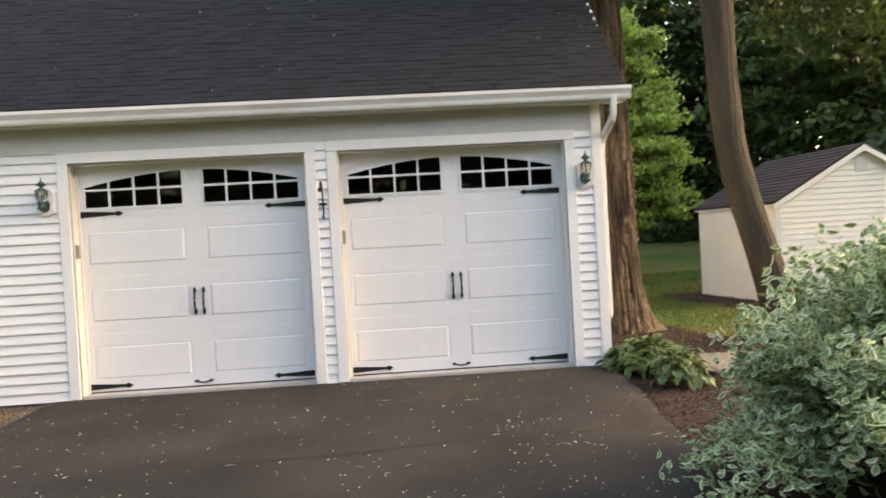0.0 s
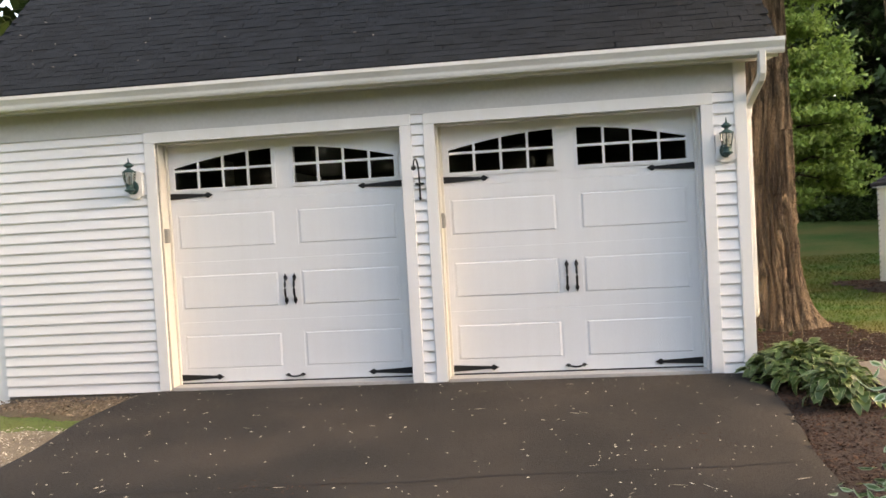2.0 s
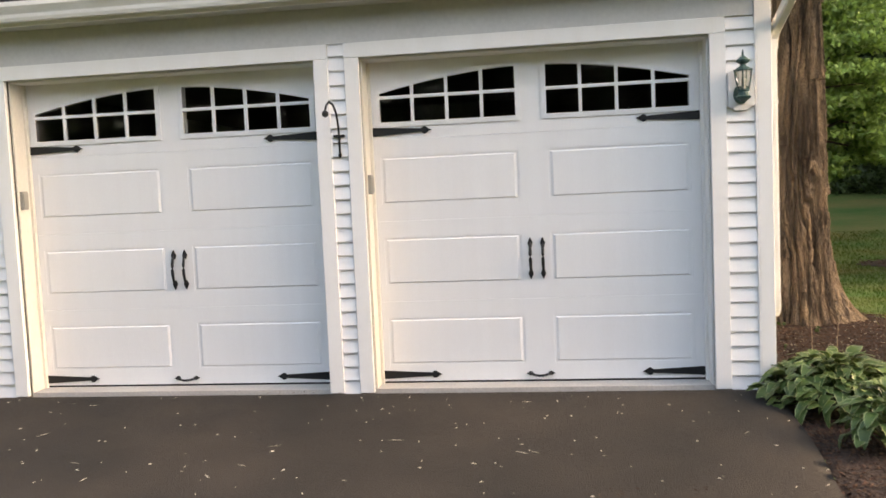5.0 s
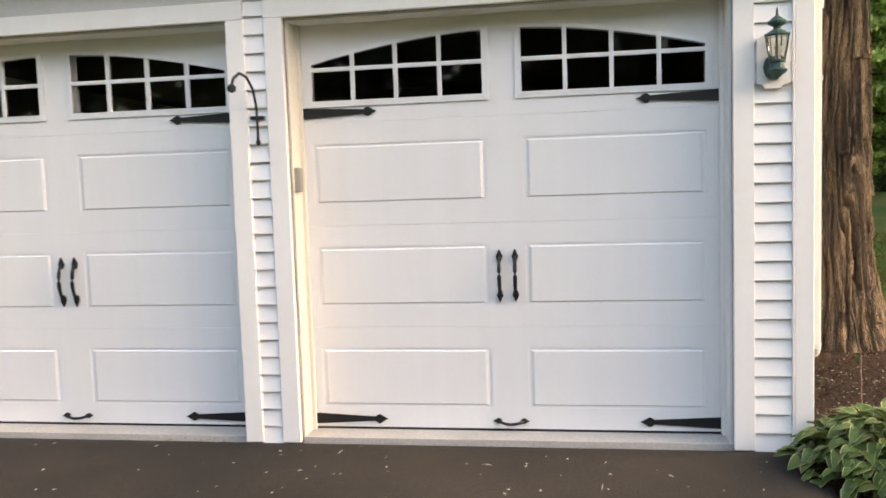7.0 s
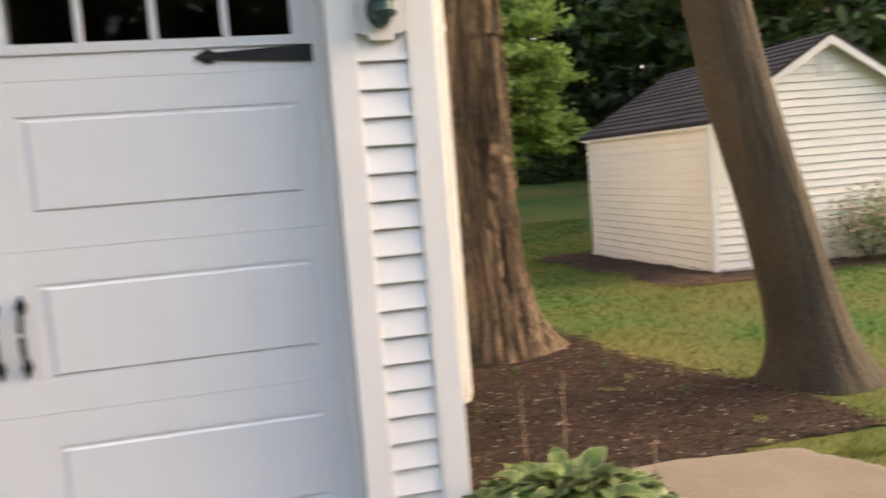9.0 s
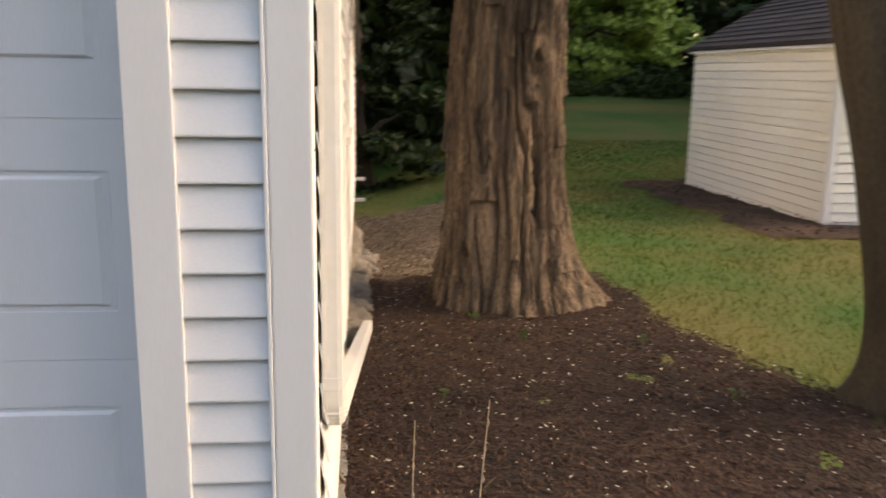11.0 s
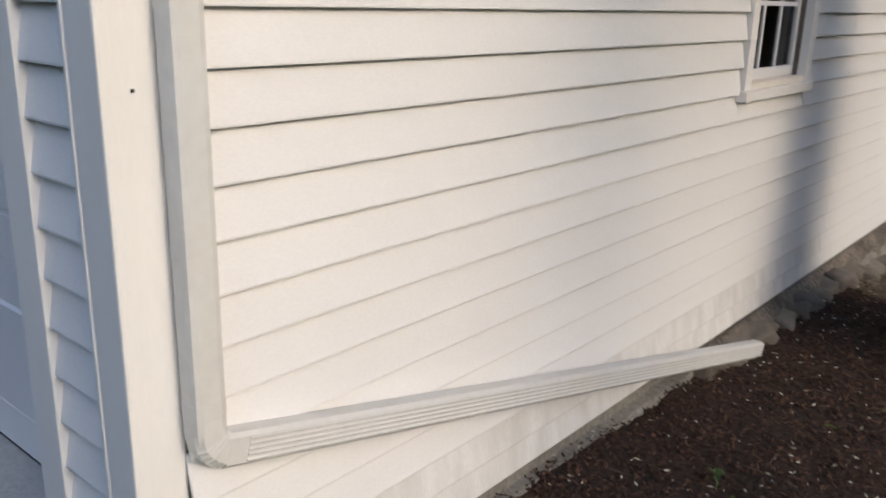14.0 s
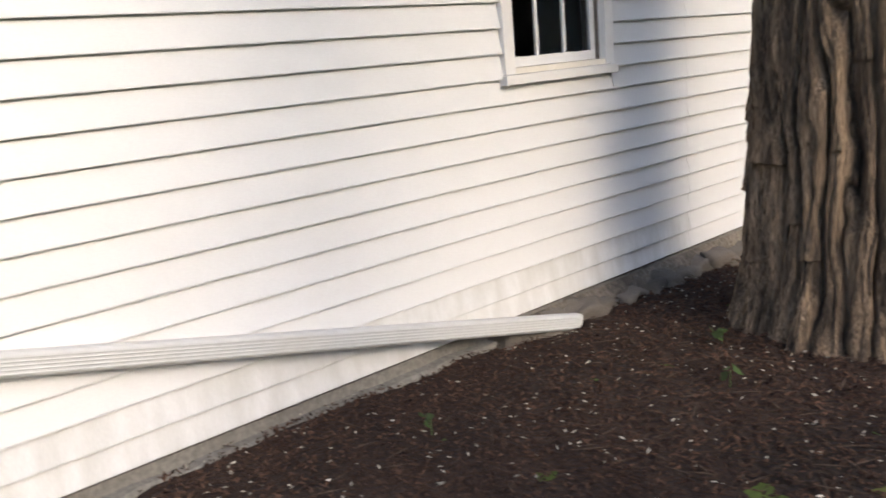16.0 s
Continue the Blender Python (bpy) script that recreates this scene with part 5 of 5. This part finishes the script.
for i, (x, y) in enumerate(((6.9, 6.0), (7.5, 5.9), (8.0, 6.1))):
    az = thing("azalea_bush", "low bush with faded pinkish blossom by the shed", "bush", "shed bushes")
    g = np.random.default_rng(300 + i)
    z = ground_height(x, y)
    for k in range(7):
        a = k * 0.9
        part("stem", add_tube(bmesh.new(), [(x, y, z), (x + 0.2 * math.cos(a), y + 0.15 * math.sin(a), z + 0.35), (x + 0.42 * math.cos(a), y + 0.3 * math.sin(a), z + 0.6)], [0.012, 0.008, 0.003], 5), M["twig"], az)
    p = np.array([x, y, z + 0.5]) + g.normal(size=(900, 3)) * [0.26, 0.22, 0.2]
    leaf_cloud("foliage", p, g.uniform(0.04, 0.09, len(p)), M["leaf_shrub"], az, "", g)
    p = np.array([x, y, z + 0.55]) + g.normal(size=(520, 3)) * [0.28, 0.24, 0.2]
    leaf_cloud("blossom", p, g.uniform(0.04, 0.07, len(p)), M["flower"], az, "", g)


def sprig(x, y, n, size, seed):
    sp = thing("weed_seedling", "small green weed seedling in the mulch", "weed", "mulch weeds")
    g = np.random.default_rng(seed)
    z = ground_height(x, y) + 0.02
    part("stalk", add_tube(bmesh.new(), [(x, y, z - 0.02), (x, y, z + 0.05)], 0.002, 5), M["hosta"], sp)
    p = np.array([x, y, z + 0.045]) + g.normal(size=(n, 3)) * [size, size, 0.01]
    leaf_cloud("foliage", p, g.uniform(0.03, 0.06, n), M["leaf_mid"], sp, "", g, 0.0, 0.8)


for i, (x, y, n, s) in enumerate(((0.45, 1.58, 4, 0.012), (1.0, 2.5, 3, 0.02), (0.75, 2.9, 4, 0.03), (1.6, 2.3, 4, 0.04), (1.75, 1.5, 5, 0.05))):
    sprig(x, y, n, s, 400 + i)
for x, y, h, lean in ((0.20, -0.12, 0.62, 0.02), (0.34, -0.12, 0.67, 0.06), (0.70, -0.14, 0.36, 0.07)):
    st = thing("dry_flower_stalk", "thin dry tan flower stalk rising from the hosta", "stalk", "dry stalks")
    z = ground_height(x, y)
    part("stem", add_tube(bmesh.new(), [(x, y, z - 0.02), (x + lean * 0.4, y + 0.05, z + h * 0.5), (x + lean, y + 0.12, z + h)], [0.003, 0.0025, 0.0015], 5), M["dry_stalk"], st)
    for k in range(4):
        f = 0.62 + 0.1 * k
        part("pod", add_lathe(bmesh.new(), [(0.001, -0.010), (0.004, 0), (0.001, 0.010)], (x + lean * f, y + 0.12 * f + 0.006 * (-1) ** k, z + h * f), 6), M["dry_stalk"], st)


# ---- scattered stuff ----
def scatter_chips(name, n, region, inside, height, size, mat, label, category, seed, flat=0.25, thin=1.0):
    g = np.random.default_rng(seed)
    x0, x1, y0, y1 = region
    p = np.stack([g.uniform(x0, x1, n * 3), g.uniform(y0, y1, n * 3)], 1)
    p = np.array([q for q in p if inside(q[0], q[1]) > 0.02][:n])
    c = np.array([(x, y, height(x, y)) for x, y in p])
    m = len(c)
    a = g.uniform(0, 2 * math.pi, m)
    L = g.uniform(0.5, 1.5, m) * size
    W = L * g.uniform(0.2, 0.6, m) * thin
    tz = g.normal(0, flat, m)
    d = np.stack([np.cos(a), np.sin(a), tz], 1) * L[:, None] * 0.5
    s = np.stack([-np.sin(a), np.cos(a), g.normal(0, flat, m)], 1) * W[:, None] * 0.5
    up = np.array([0, 0, 1.0]) * (size * 0.22 * thin)
    v = np.stack([c - d, c + s, c + d, c - s, c + up * 1.0], 1).reshape(-1, 3)
    k = np.arange(m)[:, None] * 5
    f = np.concatenate([k + q for q in ([0, 1, 4], [1, 2, 4], [2, 3, 4], [3, 0, 4])])
    ob = array_mesh(name, v.tolist(), f.tolist(), mat, None, "stuff")
    return tagged(ob, label, category, kind="stuff")


mulch_top = lambda x, y: ground_height(x, y) + 0.018 + 0.022 * noise.noise((x * 5, y * 5, 3.0))
scatter_chips("mulch_chips", 34000, (-0.3, 3.0, -1.2, 6.2), bed_inside, mulch_top, 0.023, M["chip"], "shredded brown bark chips", "mulch", 51, 0.4)
scatter_chips("mulch_chips_front", 9000, (-0.8, 2.2, -6.0, -0.5), bed_inside, mulch_top, 0.03, M["chip"], "shredded brown bark chips beside the drive", "mulch", 52, 0.4)
scatter_chips("fallen_petals", 1100, (0.0, 2.6, 0.0, 6.0), bed_inside, lambda x, y: mulch_top(x, y) + 0.012, 0.017, M["litter"], "pale fallen petals and leaf bits", "litter", 53, 0.2)
scatter_chips("driveway_petals", 620, (-5.9, 0.1, -8.5, 0.0), drive_inside, lambda x, y: drive_top(x, y) + 0.004, 0.021, M["litter"], "pale petals fallen on the asphalt", "litter", 54, 0.1)
scatter_chips("edge_petals", 110, (-1.6, -0.1, -5.2, -2.2), drive_inside, lambda x, y: drive_top(x, y) + 0.004, 0.020, M["litter"], "pale petals gathered along the edge of the drive", "litter", 59, 0.1)
scatter_chips("roof_petals", 60, (-7.2, 0.1, -0.15, 2.6), lambda x, y: 1.0, lambda x, y: 2.893 + SLOPE * (y + 0.27) + 0.022, 0.03, M["litter"], "pale petals caught on the roof shingles", "litter", 60, 0.1)
scatter_chips("back_litter", 7000, (0.0, 1.8, 3.7, 9.8), back_inside, lambda x, y: ground_height(x, y) + 0.05, 0.045, M["dead_leaf"], "grey-brown dead leaves behind the garage", "litter", 63, 0.3)
scatter_chips("verge_litter", 900, (-7.3, -5.8, -1.0, 0.0), verge_inside, lambda x, y: -0.068, 0.035, M["dead_leaf"], "brown leaf bits and stones along the garage wall", "litter", 64, 0.4)
scatter_chips("sand_grit", 900, (-7.0, -5.3, -4.0, -1.0), sand_inside, lambda x, y: -0.075, 0.022, M["litter"], "pale grit along the driveway edge", "gravel", 65, 0.4)
scatter_chips("bed_litter", 2500, (3.8, 9.2, 5.3, 10.8), shed_bed_inside, lambda x, y: ground_height(x, y) + 0.05, 0.05, M["chip"], "brown dead leaves round the shed", "litter", 55, 0.3)

scatter_chips("twigs", 420, (0.0, 2.6, 0.2, 5.0), bed_inside, lambda x, y: mulch_top(x, y) + 0.014, 0.10, M["twig"], "thin fallen twigs and needles", "twigs", 56, 0.08, 0.12)
scatter_chips("driveway_twigs", 90, (-5.9, -0.3, -7.5, -0.2), drive_inside, lambda x, y: drive_top(x, y) + 0.006, 0.08, M["litter"], "thin pale twigs on the asphalt", "twigs", 57, 0.03, 0.15)


def patch_inside(x, y):
    """Two drifts of brown needles on the asphalt, and one at the sill."""
    return max(0.34 - math.hypot((x + 1.0) * 0.7, y + 2.15), 0.30 - math.hypot((x + 3.45) * 0.6, (y + 2.95) * 1.5), 0.12 - math.hypot((x + 3.4) * 0.3, (y + 0.06) * 2.0)) * (0.6 + noise.noise((x * 4, y * 4, 0)))


scatter_chips("needle_drifts", 1500, (-4.6, -0.2, -5.2, 0.0), patch_inside, lambda x, y: drive_top(x, y) + 0.004, 0.03, M["chip"], "drifts of brown needles on the asphalt", "litter", 58, 0.1, 0.4)


def grass():
    g = np.random.default_rng(61)
    n = 170000
    x = g.uniform(1.2, 11, n)
    y = 0.2 + g.uniform(0, 1, n) ** 1.6 * 15
    y[::7] = 0.3 - g.exponential(1.1, len(y[::7])).clip(0, 4)
    x[::11] = g.uniform(-2.5, 1.2, len(x[::11]))
    x[::61], y[::61] = g.uniform(-9, -5.9, len(x[::61])), g.uniform(-5, -0.3, len(x[::61]))
    x[::9] = 10.9 + g.exponential(1.2, len(x[::9])).clip(0, 5)
    keep = np.array([bed_inside(a, b) < 0.02 + 0.30 * abs(w) ** 3 and shed_bed_inside(a, b) < 0.05 and walk_inside(a, b) < 0.0 and (a > 1.2 or b > 9.5 + 0.3 * w or (b < 0 and verge_inside(a, b) < 0.0 and sand_inside(a, b) < 0.0 and a < drive_left(b))) and not (4.9 < a < 8.45 and 6.4 < b < 10.35) for a, b, w in zip(x, y, g.uniform(-1, 1, n))])
    x, y = x[keep], y[keep]
    m = len(x)
    z = np.array([ground_height(a, b) for a, b in zip(x, y)]) - 0.005
    h = g.uniform(0.02, 0.055, m) * (1 + 0.3 * g.normal(size=m).clip(-1, 1))
    a = g.uniform(0, 2 * math.pi, m)
    lean = g.normal(0, 0.5, (m, 2)) * h[:, None]
    w = 0.0032 + 0.0006 * y
    b0 = np.stack([x - np.cos(a) * w, y - np.sin(a) * w, z], 1)
    b1 = np.stack([x + np.cos(a) * w, y + np.sin(a) * w, z], 1)
    t = np.stack([x + lean[:, 0], y + lean[:, 1], z + h], 1)
    v = np.stack([b0, b1, t], 1).reshape(-1, 3)
    f = (np.arange(m)[:, None] * 3 + [0, 1, 2])
    ob = array_mesh("grass", v.tolist(), f.tolist(), M["blade"], None, "stuff")
    tagged(ob, "short mown grass with yellowish patches", "grass", kind="stuff")


grass()


# ---- roof shingles, last ----
def shingles():
    g = random.Random(8)
    tab, expo = 0.17, 0.088
    protos = []
    for k in range(4):
        w = tab - 0.0015
        bms = bmesh.new()
        c = 0.004 * (k % 2)
        add_prism(bms, [(0 + c, 0.0, 0.002), (w - c, 0.002 * k, 0.002), (w, expo + 0.02, -0.001), (0, expo + 0.02, -0.001)], (0, 0, 0), (0, 0, 0.004 + 0.0015 * (k % 3)))
        me = bpy.data.meshes.new("shingle")
        bms.to_mesh(me)
        bms.free()
        me.materials.append(M["shingle"])
        protos.append(me)
    basis = Matrix((Vector((1, 0, 0)), up_slope, nrm)).transposed().to_4x4()
    verts, faces = [], []
    rows, cols = 52, 45
    for r in range(rows):
        for c in range(cols):
            x = 0.21 - tab - c * tab + (0.085 if r % 2 else 0.0) * -1 + g.uniform(-0.01, 0.01)
            if x < LEFT - 0.2:
                continue
            m = Matrix.Translation(foot + up_slope * (r * expo) + Vector((x, 0, 0)) + nrm * 0.004) @ basis
            me = g.choice(protos)
            if r < 14 and c < 21:
                ob = new("shingle", me)
                ob.parent = roof
                ob.matrix_basis = m
            else:
                o = len(verts)
                verts += [tuple(m @ q.co) for q in me.vertices]
                faces += [tuple(o + i for i in p.vertices) for p in me.polygons]
    ob = array_mesh("shingle_field", verts, faces, M["shingle"], roof, "stuff")


shingles()
